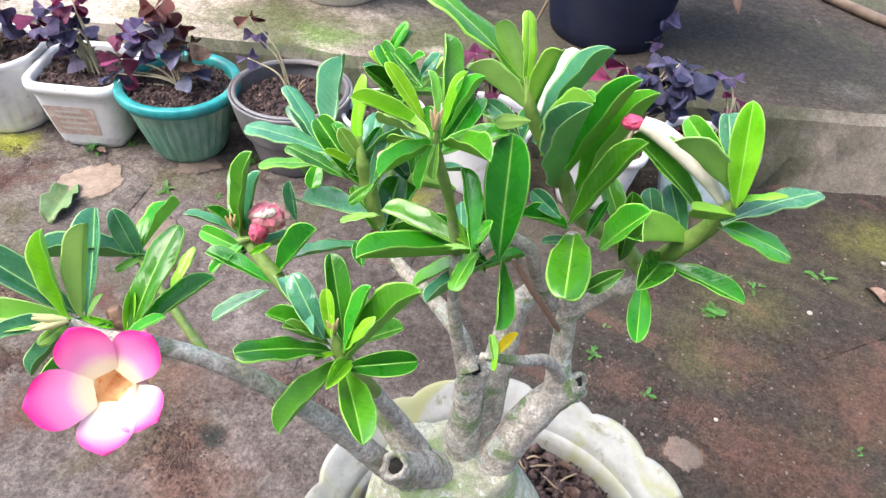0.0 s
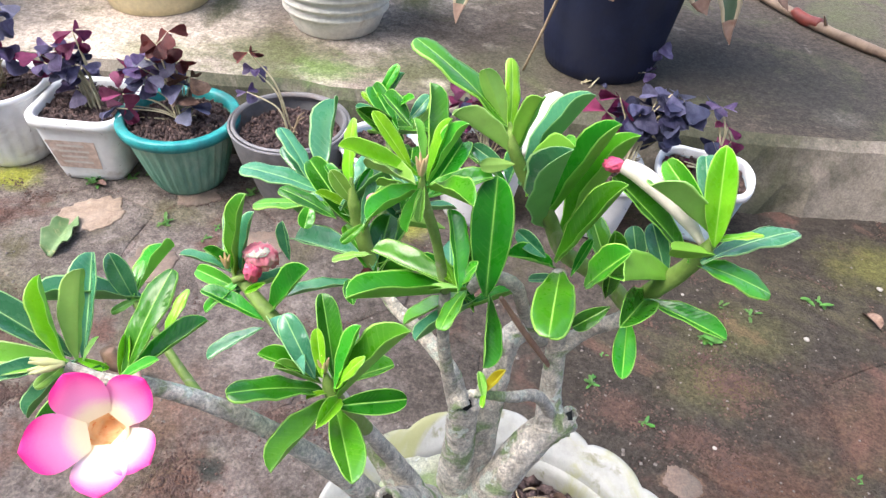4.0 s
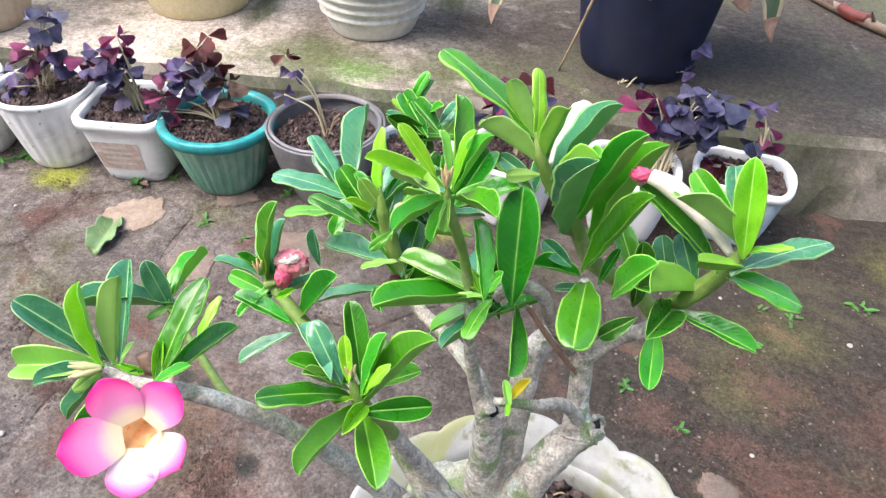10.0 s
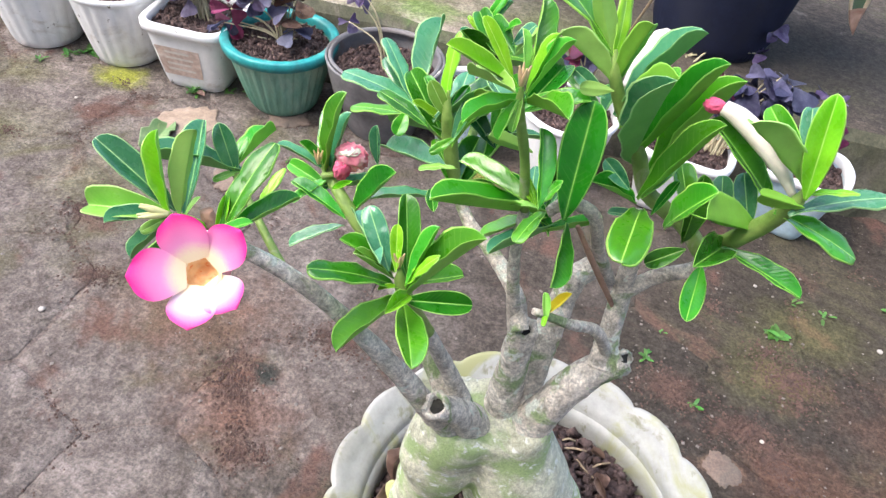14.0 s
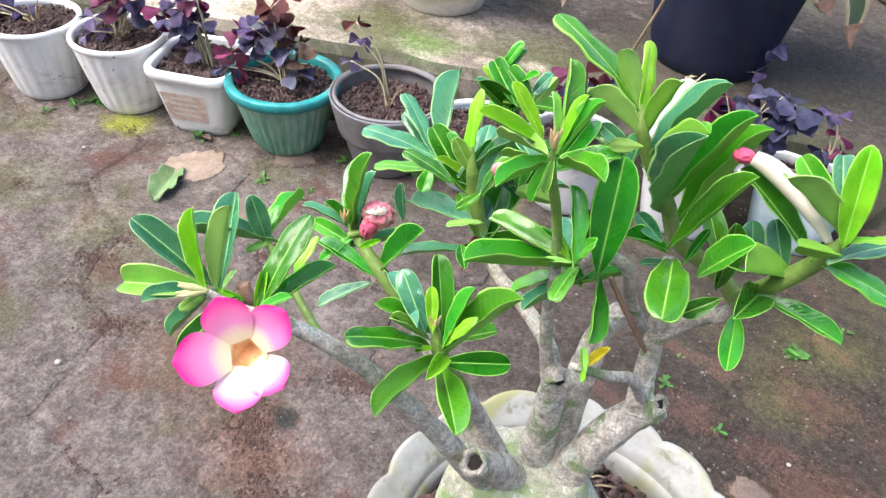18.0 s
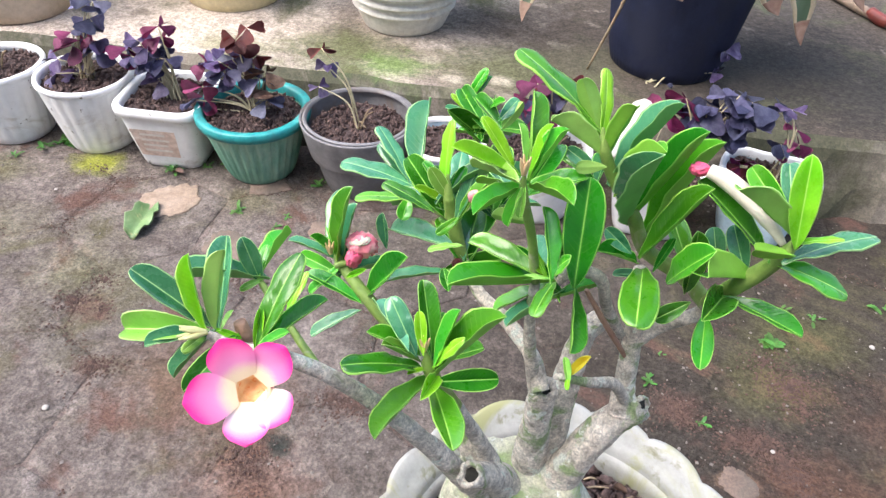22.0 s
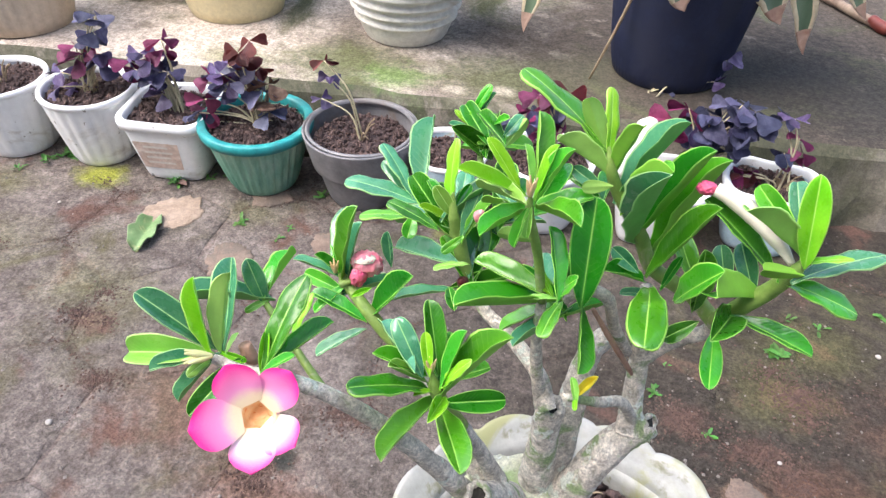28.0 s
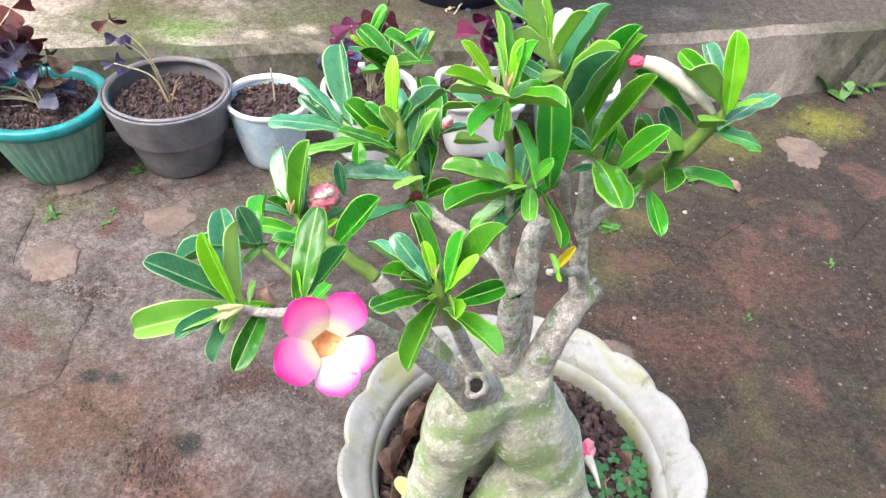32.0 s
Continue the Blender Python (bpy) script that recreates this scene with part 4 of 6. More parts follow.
pot("plant_pot", "green fluted plastic pot with a teal rolled rim", -0.333, 0.604, 0, 0.104, 0.060, 0.134, TEALBODY, TEAL, ribs=34, rib_depth=0.07, rim_h=0.018, rim_out=0.011, soil=0.02, group=ROW)
pot("plant_pot", "plain grey plastic pot with a broad rim band", -0.138, 0.608, 0, 0.098, 0.064, 0.143, GREYPOT, step=0.52, rim_h=0.006, rim_out=0.002, soil=0.03, group=ROW)
pot("plant_pot", "small pale blue painted pot with chipped rim", 0.020, 0.604, 0, 0.073, 0.050, 0.124, BLUEPOT, WHITEPOT, rim_h=0.009, rim_out=0.003, soil=0.02, group=ROW)
pot("plant_pot", "white round plastic pot half hidden behind the adenium", 0.192, 0.612, 0, 0.084, 0.060, 0.130, WHITEPOT, rim_h=0.012, rim_out=0.004, soil=0.02, group=ROW)
pot("square_pot", "white rectangular plastic pot with dark soil", 0.388, 0.608, 0, 0.082, 0.056, 0.126, WHITEPOT, square=4.5, turn=-4, rim_h=0.016, rim_out=0.005, aspect=0.82, soil=0.02, group=ROW)
pot("square_pot", "white rectangular pot with rounded corners and pale blue walls", 0.573, 0.630, 0, 0.083, 0.056, 0.126, BLUEPOT, WHITEPOT, square=4.5, turn=-10, rim_h=0.016, rim_out=0.005, aspect=0.76, soil=0.02, group=ROW)

# faded label on the square pot: a patch with unreadable lines
bm = bmesh.new()
for zz, w in ((0.03, 0.046), (0.09, 0.052)):
    for xx in (-w, w * 0.62):
        bm.verts.new((xx, -(0.0588 + 0.150 * zz + 0.0012), zz))
v = list(bm.verts)
bm.faces.new((v[0], v[1], v[3], v[2]))
part("label", bm, LABEL, squarepot, "faded peach paper label")
for k in range(4):
    bm = bmesh.new()
    zz = 0.078 - 0.012 * k
    for z2 in (zz, zz + 0.005):
        for xx in (-0.034, 0.012 + 0.006 * (k % 2)):
            bm.verts.new((xx, -(0.0588 + 0.150 * z2 + 0.0024), z2))
    v = list(bm.verts)
    bm.faces.new((v[0], v[1], v[3], v[2]))
    part("label_line", bm, LABELBAR, squarepot)

SLABPOTS = "large pots on the slab"
pot("ribbed_pot", "large cream pot with horizontal rings, standing on the slab", -0.150, 1.012, SLABZ, 0.185, 0.088, 0.30, CREAMPOT, hoops=13, rim_h=0.02, soil=0.03, group=SLABPOTS)
pot("large_pot", "large black plastic nursery pot with fine upright ribs", 0.405, 0.965, SLABZ, 0.155, 0.108, 0.30, BLACKPOT, ribs=60, rib_depth=0.035, soil=0.03, group=SLABPOTS)
pot("large_pot", "yellowed cream ceramic pot on the slab", -0.555, 1.045, SLABZ, 0.165, 0.105, 0.28, YELLOWPOT, soil=0.03, group=SLABPOTS)
pot("large_pot", "yellowed cream ceramic pot farther back on the slab", -0.80, 1.105, SLABZ, 0.14, 0.09, 0.28, YELLOWPOT, soil=0.03, group=SLABPOTS)
pot("ribbed_pot", "beige fluted ceramic pot on the slab", -0.955, 0.855, SLABZ, 0.14, 0.095, 0.28, BEIGEPOT, ribs=30, rib_depth=0.03, soil=0.03, group=SLABPOTS)

# two dark tubs added to stand for the deep shadow behind the cream pots
for x, y, r in ((-0.43, 1.49, 0.17), (0.0, 1.52, 0.18)):
    pot("large_pot", "large dark plastic tub added to fill the shaded gap behind the cream pots", x, y, SLABZ, r, r * 0.92, 0.34, BLACKPOT, soil=0.04, group=SLABPOTS)


# ---- purple shamrocks ----
def leaflet_mesh(name, material, fold):
    bm = bmesh.new()
    pts = ((0.0, 0.0), (0.28, 0.20), (0.62, 0.46), (0.86, 0.50), (0.95, 0.30), (0.90, 0.0))
    top = {}
    for sgn in (1, -1):
        for k, (a, b) in enumerate(pts):
            if b == 0.0 and sgn < 0:
                top[sgn, k] = top[1, k]
            else:
                top[sgn, k] = bm.verts.new((a, sgn * b * math.cos(fold), b * math.sin(fold) - 0.12 * a * a))
    mid = [bm.verts.new((a, 0, -0.12 * a * a)) for a in (0.30, 0.62)]
    for sgn in (1, -1):
        t = [top[sgn, k] for k in range(6)]
        for f in ((t[0], t[1], mid[0]), (t[1], t[2], mid[1], mid[0]), (t[2], t[3], mid[1]), (t[3], t[4], mid[1]), (t[4], t[5], mid[1])):
            bm.faces.new(f if sgn > 0 else tuple(reversed(f)))
    ext = bmesh.ops.solidify(bm, geom=list(bm.faces), thickness=0.02)
    return mesh_of(bm, name, material)


LEAFLET = {}
for key, m in (("p", PURPLE), ("i", INDIGO), ("m", MAGENTA), ("r", MAROON), ("s", DRYLEAF)):
    LEAFLET[key] = [leaflet_mesh("leaflet", m, f) for f in (0.15, 0.5, 0.9)]


def shamrock(label, base, heads, seed, size=0.034, dry=0, more=1):
    """A clump of thin pale stalks, each with three folded triangular leaflets at its top."""
    rng = random.Random(seed)
    t = thing("shamrock_plant", *base, label, "plant", "purple shamrocks")
    b = Vector(base)
    heads = list(heads) + [(hx + rng.uniform(-0.020, 0.020), hy + rng.uniform(-0.014, 0.014), hz - rng.uniform(0.004, 0.030), rng.choice((tone, tone, "i"))) for hx, hy, hz, tone in heads * more]
    for hx, hy, hz, tone in heads:
        head = Vector((hx, hy, hz)) - b
        foot = Vector((rng.uniform(-0.014, 0.014), rng.uniform(-0.012, 0.012), -0.004))
        bend = Vector((head.x * 0.35 + rng.uniform(-0.008, 0.008), head.y * 0.35, head.z * 0.62 + 0.004))
        bm = bmesh.new()
        tube(bm, [foot, bend, head], [0.0019, 0.0016, 0.0011], sides=6, steps=5)
        stalk = part("stalk", bm, STALK, t)
        turn = rng.uniform(0, 6.283)
        lean = Vector((rng.uniform(-0.6, 0.6), rng.uniform(-0.9, 0.1), rng.uniform(0.5, 1.0)))
        for k in range(3):
            a = turn + k * 2.094 + rng.uniform(-0.25, 0.25)
            d = Vector((math.cos(a), math.sin(a), rng.uniform(-0.75, 0.05)))
            s = size * rng.uniform(0.8, 1.25)
            part("leaflet", rng.choice(LEAFLET[tone]), None, stalk, at=aim(head, d, lean) @ Matrix.Diagonal((s, s, s, 1)))
    for k in range(dry):
        a = rng.uniform(0, 6.283)
        e = Vector((0.02 * math.cos(a) + 0.008, 0.016 * math.sin(a), rng.uniform(0.012, 0.045)))
        bm = bmesh.new()
        tube(bm, [(0.003 * math.cos(a), 0.003 * math.sin(a), -0.004), e * 0.6 + Vector((0, 0, 0.006)), e], [0.0016, 0.0014, 0.001], sides=5, steps=3)
        part("dry_stalk", bm, STRAW, t)
    return t


shamrock("sparse purple shamrock with dry stalks in a white pot", (-0.845, 0.615, 0.128), [(-0.920, 0.607, 0.163, "p"), (-0.868, 0.612, 0.148, "p"), (-0.955, 0.612, 0.150, "i")], 1, dry=9)
shamrock("tall purple shamrock with pale stalks in a white pot", (-0.668, 0.625, 0.126),
         [(-0.677, 0.625, 0.195, "m"), (-0.711, 0.617, 0.168, "p"), (-0.616, 0.635, 0.279, "i"), (-0.631, 0.633, 0.248, "i"), (-0.671, 0.628, 0.220, "m"), (-0.689, 0.617, 0.143, "p"), (-0.633, 0.630, 0.206, "p")], 2, dry=7)
shamrock("dense purple shamrock in a white square pot", (-0.488, 0.618, 0.114),
         [(-0.523, 0.624, 0.209, "p"), (-0.497, 0.627, 0.252, "m"), (-0.505, 0.622, 0.181, "p"), (-0.567, 0.624, 0.205, "m"), (-0.545, 0.624, 0.223, "p"), (-0.547, 0.619, 0.195, "i"), (-0.494, 0.619, 0.196, "i"), (-0.520, 0.619, 0.221, "p")], 3)
shamrock("purple shamrock with magenta leaflets in a green pot", (-0.322, 0.606, 0.112),
         [(-0.374, 0.616, 0.227, "p"), (-0.326, 0.614, 0.275, "r"), (-0.406, 0.606, 0.204, "m"), (-0.414, 0.586, 0.169, "m"), (-0.429, 0.583, 0.142, "i"), (-0.353, 0.611, 0.219, "i"), (-0.337, 0.611, 0.246, "r"), (-0.372, 0.606, 0.198, "p"), (-0.299, 0.606, 0.203, "s"), (-0.315, 0.606, 0.167, "s")], 4, dry=10)
shamrock("single thin purple shamrock with wilted stalks in a grey pot", (-0.140, 0.608, 0.112),
         [(-0.201, 0.624, 0.250, "r"), (-0.194, 0.622, 0.221, "p"), (-0.208, 0.612, 0.184, "p")], 5, size=0.024, dry=6, more=0)
shamrock("maroon shamrock with pale stalks in a white pot", (0.205, 0.618, 0.108),
         [(0.165, 0.629, 0.232, "m"), (0.190, 0.634, 0.222, "r"), (0.184, 0.624, 0.188, "m"), (0.214, 0.634, 0.238, "r"), (0.158, 0.619, 0.205, "m")], 6, size=0.034, dry=8)
shamrock("dark indigo shamrock clump in a white rectangular pot", (0.43, 0.615, 0.104),
         [(0.465, 0.633, 0.248, "i"), (0.490, 0.628, 0.233, "i"), (0.441, 0.633, 0.225, "i"), (0.404, 0.638, 0.234, "m"), (0.463, 0.622, 0.190, "i"), (0.480, 0.628, 0.255, "i"), (0.425, 0.633, 0.212, "p"), (0.502, 0.628, 0.246, "i"), (0.457, 0.628, 0.229, "i"), (0.477, 0.622, 0.209, "i")], 7, size=0.04, dry=5)
shamrock("small magenta shamrock with straw stalks in a white pot", (0.585, 0.635, 0.104),
         [(0.572, 0.654, 0.229, "p"), (0.590, 0.649, 0.198, "m"), (0.602, 0.644, 0.174, "m"), (0.522, 0.634, 0.126, "m"), (0.537, 0.637, 0.130, "r")], 8, size=0.026, dry=12)
shamrock("blue-grey shamrock sprig trailing at the foot of a black pot", (0.37, 0.85, 0.146),
         [(0.382, 0.875, 0.139, "i"), (0.403, 0.872, 0.147, "i"), (0.488, 0.883, 0.168, "p"), (0.501, 0.893, 0.208, "p")], 9, size=0.028, more=0)
t = thing("plant_stake", 0.022, 0.606, 0.102, "thin pale stake standing in a blue pot", "stake")
bm = bmesh.new()
tube(bm, [(0.008, 0.0, 0.0), (0.009, 0.002, 0.03), (0.008, 0.003, 0.068)], [0.0016, 0.0015, 0.0013], sides=6)
part("stem", bm, STALK, t)
t = thing("plant_stake", 0.37, 0.63, 0.104, "thin pale stake standing in a white pot", "stake")
bm = bmesh.new()
tube(bm, [(0.0, 0.0, 0.0), (0.004, 0.006, 0.03), (0.010, 0.01, 0.07)], [0.0012, 0.0012, 0.0008], sides=6)
part("stem", bm, STALK, t)


# ---- the strap-leaved plant in the black pot ----
def strap(parent, points, width, tipped=True):
    """An arching strap leaf with pale margins and a dry tip."""
    pts, rad = smooth_path([Vector(p) for p in points], [width * 0.5, width * 0.9, width, width * 0.97, 0.001], 7)
    bm = bmesh.new()
    rows = []
    n = len(pts)
    for k, (q, w) in enumerate(zip(pts, rad)):
        if k > n - 8:
            w = width * max(0.02, 1 - ((k - n + 8) / 7) ** 2.2)
        d = (pts[min(k + 1, n - 1)] - pts[max(k - 1, 0)]).normalized()
        side = d.cross(Vector((0.1, -1, 0.35))).normalized()
        up = side.cross(d).normalized()
        wob = 0.04 * width * math.sin(k * 1.7)
        rows.append([bm.verts.new(q + side * (w * c * 0.5 + wob) + up * (w * 0.16 * abs(c) + o)) for o in (0.0, -0.0014) for c in (-1, -0.58, 0, 0.58, 1)])
    for k, (a, b) in enumerate(zip(rows, rows[1:])):
        for o in (0, 5):
            for j in range(4):
                f = bm.faces.new((a[o + j], a[o + j + 1], b[o + j + 1], b[o + j]))
                f.material_index = 2 if tipped and k > n - 4 else (1 if j in (0, 3) else 0)
        for j in (0, 4):
            bm.faces.new((a[j], a[j + 5], b[j + 5], b[j])).material_index = 1
    return part("strap_leaf", bm, [STRAPGREEN, STRAPCREAM, STRAPTIP], parent)


strap_plant = thing("variegated_plant", 0.405, 0.965, 0.415, "strap-leaved plant with cream margins and dry tips in a black pot", "plant")
crown = (0.0, 0.0, 0.13)
bm = bmesh.new()
tube(bm, [(0, 0, -0.005), (0.003, 0, 0.06), (0, 0, 0.14)], [0.03, 0.026, 0.02], sides=12)
part("stem", bm, STRAW, strap_plant)
for tip, near, w in (((-0.295, -0.045, -0.205), (-0.275, -0.015, -0.075), 0.048), ((-0.024, -0.180, -0.083), (-0.050, -0.175, -0.007), 0.070), ((0.167, -0.065, -0.132), (0.112, -0.045, -0.03), 0.080),
                     ((0.232, -0.045, -0.191), (0.182, -0.035, -0.03), 0.056), ((0.327, -0.015, -0.127), (0.256, -0.005, -0.03), 0.042), ((-0.12, -0.13, 0.02), (-0.09, -0.11, 0.08), 0.03),
                     ((-0.2, 0.16, 0.0), (-0.16, 0.12, 0.09), 0.05), ((0.2, 0.2, 0.02), (0.14, 0.14, 0.10), 0.05), ((0.02, 0.25, 0.0), (0.0, 0.18, 0.10), 0.05),
                     # these three are also added out of view, to shade the slab
                     ((0.42, 0.10, 0.06), (0.30, 0.08, 0.16), 0.06), ((0.38, -0.12, 0.08), (0.27, -0.08, 0.17), 0.06), ((0.36, 0.26, 0.06), (0.25, 0.18, 0.16), 0.06)):
    mid = Vector(near) * 0.8 + Vector((0, 0, 0.14))
    top = Vector(near) * 0.4 + Vector((0, 0, 0.20))
    strap(strap_plant, [crown, top, mid, near, tip], w)
# unseen upper leaves, a wide fountain over the pot, added to shade the slab
for k in range(13):
    a = k * 2.4 + 0.5
    far, high = 0.30 + 0.03 * (k % 4), 0.24 + 0.03 * (k % 3)
    d = Vector((math.cos(a), math.sin(a), 0))
    strap(strap_plant, [crown, d * far * 0.3 + Vector((0, 0, high)), d * far * 0.65 + Vector((0, 0, high + 0.06)), d * far * 0.95 + Vector((0, 0, high)), d * far * 1.2 + Vector((0, 0, high - 0.08))], 0.075)
bm = bmesh.new()
tube(bm, [(-0.089, -0.105, -0.03), (-0.118, -0.095, -0.15), (-0.152, -0.083, -0.27)], [0.0034, 0.003, 0.002], sides=6)
part("dry_stalk", bm, STRAW, strap_plant, "thin dry stalk leaning on the slab")

# ---- the stick lying on the slab ----
stick = thing("stick", 0.95, 1.235, SLABZ, "peeled wooden stick with a red taped joint lying on the slab", "stick")
bm = bmesh.new()
tube(bm, [(-0.14, 0.235, 0.0125), (-0.040, 0.045, 0.0125), (0.025, -0.045, 0.012), (0.145, -0.175, 0.0115), (0.28, -0.31, 0.011)], [0.0115, 0.0115, 0.011, 0.0105, 0.010], sides=12, rough=0.2, freq=40)
part("shaft", bm, WOOD, stick)
bm = bmesh.new()
tube(bm, [(-0.058, 0.078, 0.018), (-0.040, 0.045, 0.0125), (-0.018, 0.012, 0.018)], [0.0125, 0.0135, 0.0125], sides=12, rough=0.15, freq=70)
part("tape_band", bm, REDBAND, stick, "weathered red tape")
bm = bmesh.new()
tube(bm, [(-0.01, 0.0, 0.02), (-0.02, -0.012, 0.034), (-0.032, -0.02, 0.05)], [0.005, 0.0035, 0.0015], sides=6)
part("knot", bm, WOOD, stick)


# ---- weeds and litter on the paving ----
def weed(x, y, size, n, seed, label="small green weed sprouting from a paving joint", tall=0.5, z=0.0, wide=0.4):
    rng = random.Random(seed)
    t = thing("weed", x, y, z, label, "weed", "weeds in the joints")
    for k in range(n):
        a = k * 2.4 + rng.uniform(-0.4, 0.4)
        base = Vector((rng.uniform(-1, 1), rng.uniform(-1, 1), 0)) * size * 0.45
        d = Vector((math.cos(a), math.sin(a), rng.uniform(0.1, tall * 2)))
        s = size * rng.uniform(0.6, 1.1)
        part("leaf", rng.choice(WEEDLEAF), None, t, at=aim(base, d, (0, 0, 1)) @ Matrix.Diagonal((s, s * wide, s, 1)))
    return t


WEEDLEAF = [blade_mesh("weed_leaf", [WEED, WEED, WEED], bend=b, rows=6, power=(0.6, 0.5)) for b in (0.1, 0.35)]
CLOVERLEAF = [blade_mesh("clover_leaf", [CLOVER, CLOVER, CLOVER], bend=b, rows=6, power=(0.8, 0.3)) for b in (0.1, 0.3)]
for k, (x, y, s, n) in enumerate(((0.762, 0.462, 0.020, 8), (0.646, 0.419, 0.014, 6), (0.601, 0.428, 0.012, 4), (0.566, 0.351, 0.022, 14), (0.386, 0.240, 0.016, 8), (0.453, 0.184, 0.013, 6), (0.716, 0.138, 0.010, 4),
                                  (0.914, 0.233, 0.012, 5), (-0.324, 0.467, 0.016, 12), (-0.233, 0.470, 0.010, 6), (-0.243, 0.440, 0.010, 6), (-0.493, 0.556, 0.022, 14), (-0.401, 0.594, 0.02, 10), (-0.434, 0.579, 0.014, 6),
                                  (-0.717, 0.587, 0.022, 14), (-0.742, 0.589, 0.02, 9), (-0.769, 0.568, 0.02, 9), (-0.206, 0.576, 0.018, 8), (-0.808, 0.528, 0.016, 7), (1.122, 0.678, 0.012, 4), (0.404, 0.292, 0.008, 4))):
    weed(x, y, s, n, k + 3)
t = weed(1.245, 0.722, 0.055, 6, 77, "leafy green weed growing at the foot of the slab", tall=0.9, wide=0.5)
weed(1.32, 0.74, 0.04, 8, 78, "leafy green weed growing at the foot of the slab", tall=0.8)

FALLENLEAF = blade_mesh("fallen_leaf", [FALLEN, FALLEN, FALLEN], bend=0.10, fold=0.25, wave=2.6, power=(0.50, 0.55))
ob = tagged(new("fallen_leaf", FALLENLEAF), "pale green fallen leaf lying on the paving", "leaf")
ob.matrix_basis = aim((-0.464, 0.352, 0.004), (-0.12, 1, 0.06), (0.1, 0, 1)) @ Matrix.Diagonal((0.105, 0.046, 0.13, 1))
BROWNLEAF = blade_mesh("dead_leaf", [DRYLEAF, DRYLEAF, DRYLEAF], bend=0.25, fold=0.5, power=(0.6, 0.5))
for k, (x, y, s, a) in enumerate(((0.841, 0.416, 0.042, 100), (-0.463, 0.540, 0.03, 160), (1.094, 0.616, 0.02, 20))):
    ob = tagged(new("dead_leaf", BROWNLEAF), "small brown curled dead leaf on the paving", "leaf")
    ob.matrix_basis = pose(x, y, 0.006, 0, 0, a) @ Matrix.Diagonal((s, s * 0.5, s, 1))


# ---- the white scalloped pot of the adenium ----
PX, PY, RIM = 0.248, -0.161, 0.25
bonsai_pot = thing("bonsai_pot", PX, PY, 0, "large round white pot with a scalloped rim, stained yellow-green", "plant pot")
LOBES = 17


def scallop(a, r, zz, k):
    lobe = abs(math.sin(a * LOBES / 2 + 0.3)) ** 0.6
    w = max(0.0, min(1.0, (zz - 0.10) / 0.14)) * max(0.08, min(1.0, (r - 0.126) / 0.02)) if k > 1 else 0.0
    return r * (1 + w * 0.038 * (lobe - 0.75)), zz + w * w * 0.004 * (lobe - 0.6)


part("body", lathe([(0.03, 0.0), (0.094, 0.0), (0.098, 0.012), (0.102, 0.06), (0.110, 0.12), (0.119, 0.165), (0.126, 0.20), (0.131, 0.220), (0.133, 0.227), (0.124, 0.228),
                    (0.120, 0.216), (0.118, 0.18), (0.10, 0.05), (0.02, 0.03)], 252, scallop, close=True), GLAZE, bonsai_pot)
part("rim", lathe([(0.123, 0.224), (0.134, 0.225), (0.142, 0.231), (0.1480, 0.238), (0.1512, 0.2445), (0.1518, 0.2485), (0.1502, 0.2512), (0.1470, 0.2508), (0.1400, 0.2445), (0.1325, 0.2385), (0.1285, 0.2362),
                   (0.1262, 0.2315), (0.1235, 0.224)], 252, scallop), GLAZE, bonsai_pot, "broad scalloped lip with yellow-green stains")
part("soil", lumpy_disc(0.1195, 0.202, 0.006, 3.3, rings=14, segs=60), SOIL, bonsai_pot, "dark soil under leaf litter")
tagged(part("crumb_layer", crumbs(2600, 0.117, 0.206, 0.0042, 8), CRUMB, bonsai_pot), kind="stuff")
rng = random.Random(21)
CURLED = [blade_mesh("litter_leaf", [DRYLEAF, DRYLEAF, DRYLEAF], bend=bd, fold=fo, curl=cu, wave=1.5, power=(0.5, 0.5)) for bd, fo, cu in ((0.25, 1.2, 0.3), (-0.2, 0.9, 0.6), (0.4, 1.6, 0.0))]
for k in range(24):
    a = rng.uniform(2.2, 3.75) if k < 16 else rng.uniform(-0.4, 1.4)
    r = rng.uniform(0.080, 0.106)
    s = rng.uniform(0.024, 0.042) * (1 if k < 16 else 0.45)
    ob = tagged(new("litter_leaf", rng.choice(CURLED)), "dry brown curled leaf lying on the pot's soil", "leaf", "litter in the pot")
    d = Vector((-math.sin(a), math.cos(a), 0)) * rng.choice((-1, 1)) + Vector((rng.uniform(-0.4, 0.4), rng.uniform(-0.4, 0.4), rng.uniform(0.0, 0.3)))
    c = Vector((PX + r * math.cos(a), PY + r * math.sin(a), 0.209 + 0.008 * rng.random())) - d.normalized() * s * 0.5
    ob.matrix_basis = aim(c, d, (rng.uniform(-0.6, 0.6), rng.uniform(-0.6, 0.6), 1)) @ Matrix.Diagonal((s, s * 0.36, s, 1))
PALELEAF = blade_mesh("yellowed_leaf", [BUDGREEN, BUDGREEN, STALK], bend=0.1, fold=0.4, power=(0.35, 0.4))
ob = tagged(new("yellowed_leaf", PALELEAF), "pale yellow fallen leaf lying on the pot's soil", "leaf", "litter in the pot")
ob.matrix_basis = aim((0.141, -0.163, 0.243), (0.031, -0.024, -0.014), (-0.2, -0.5, 1)) @ Matrix.Diagonal((0.046, 0.015, 0.03, 1))
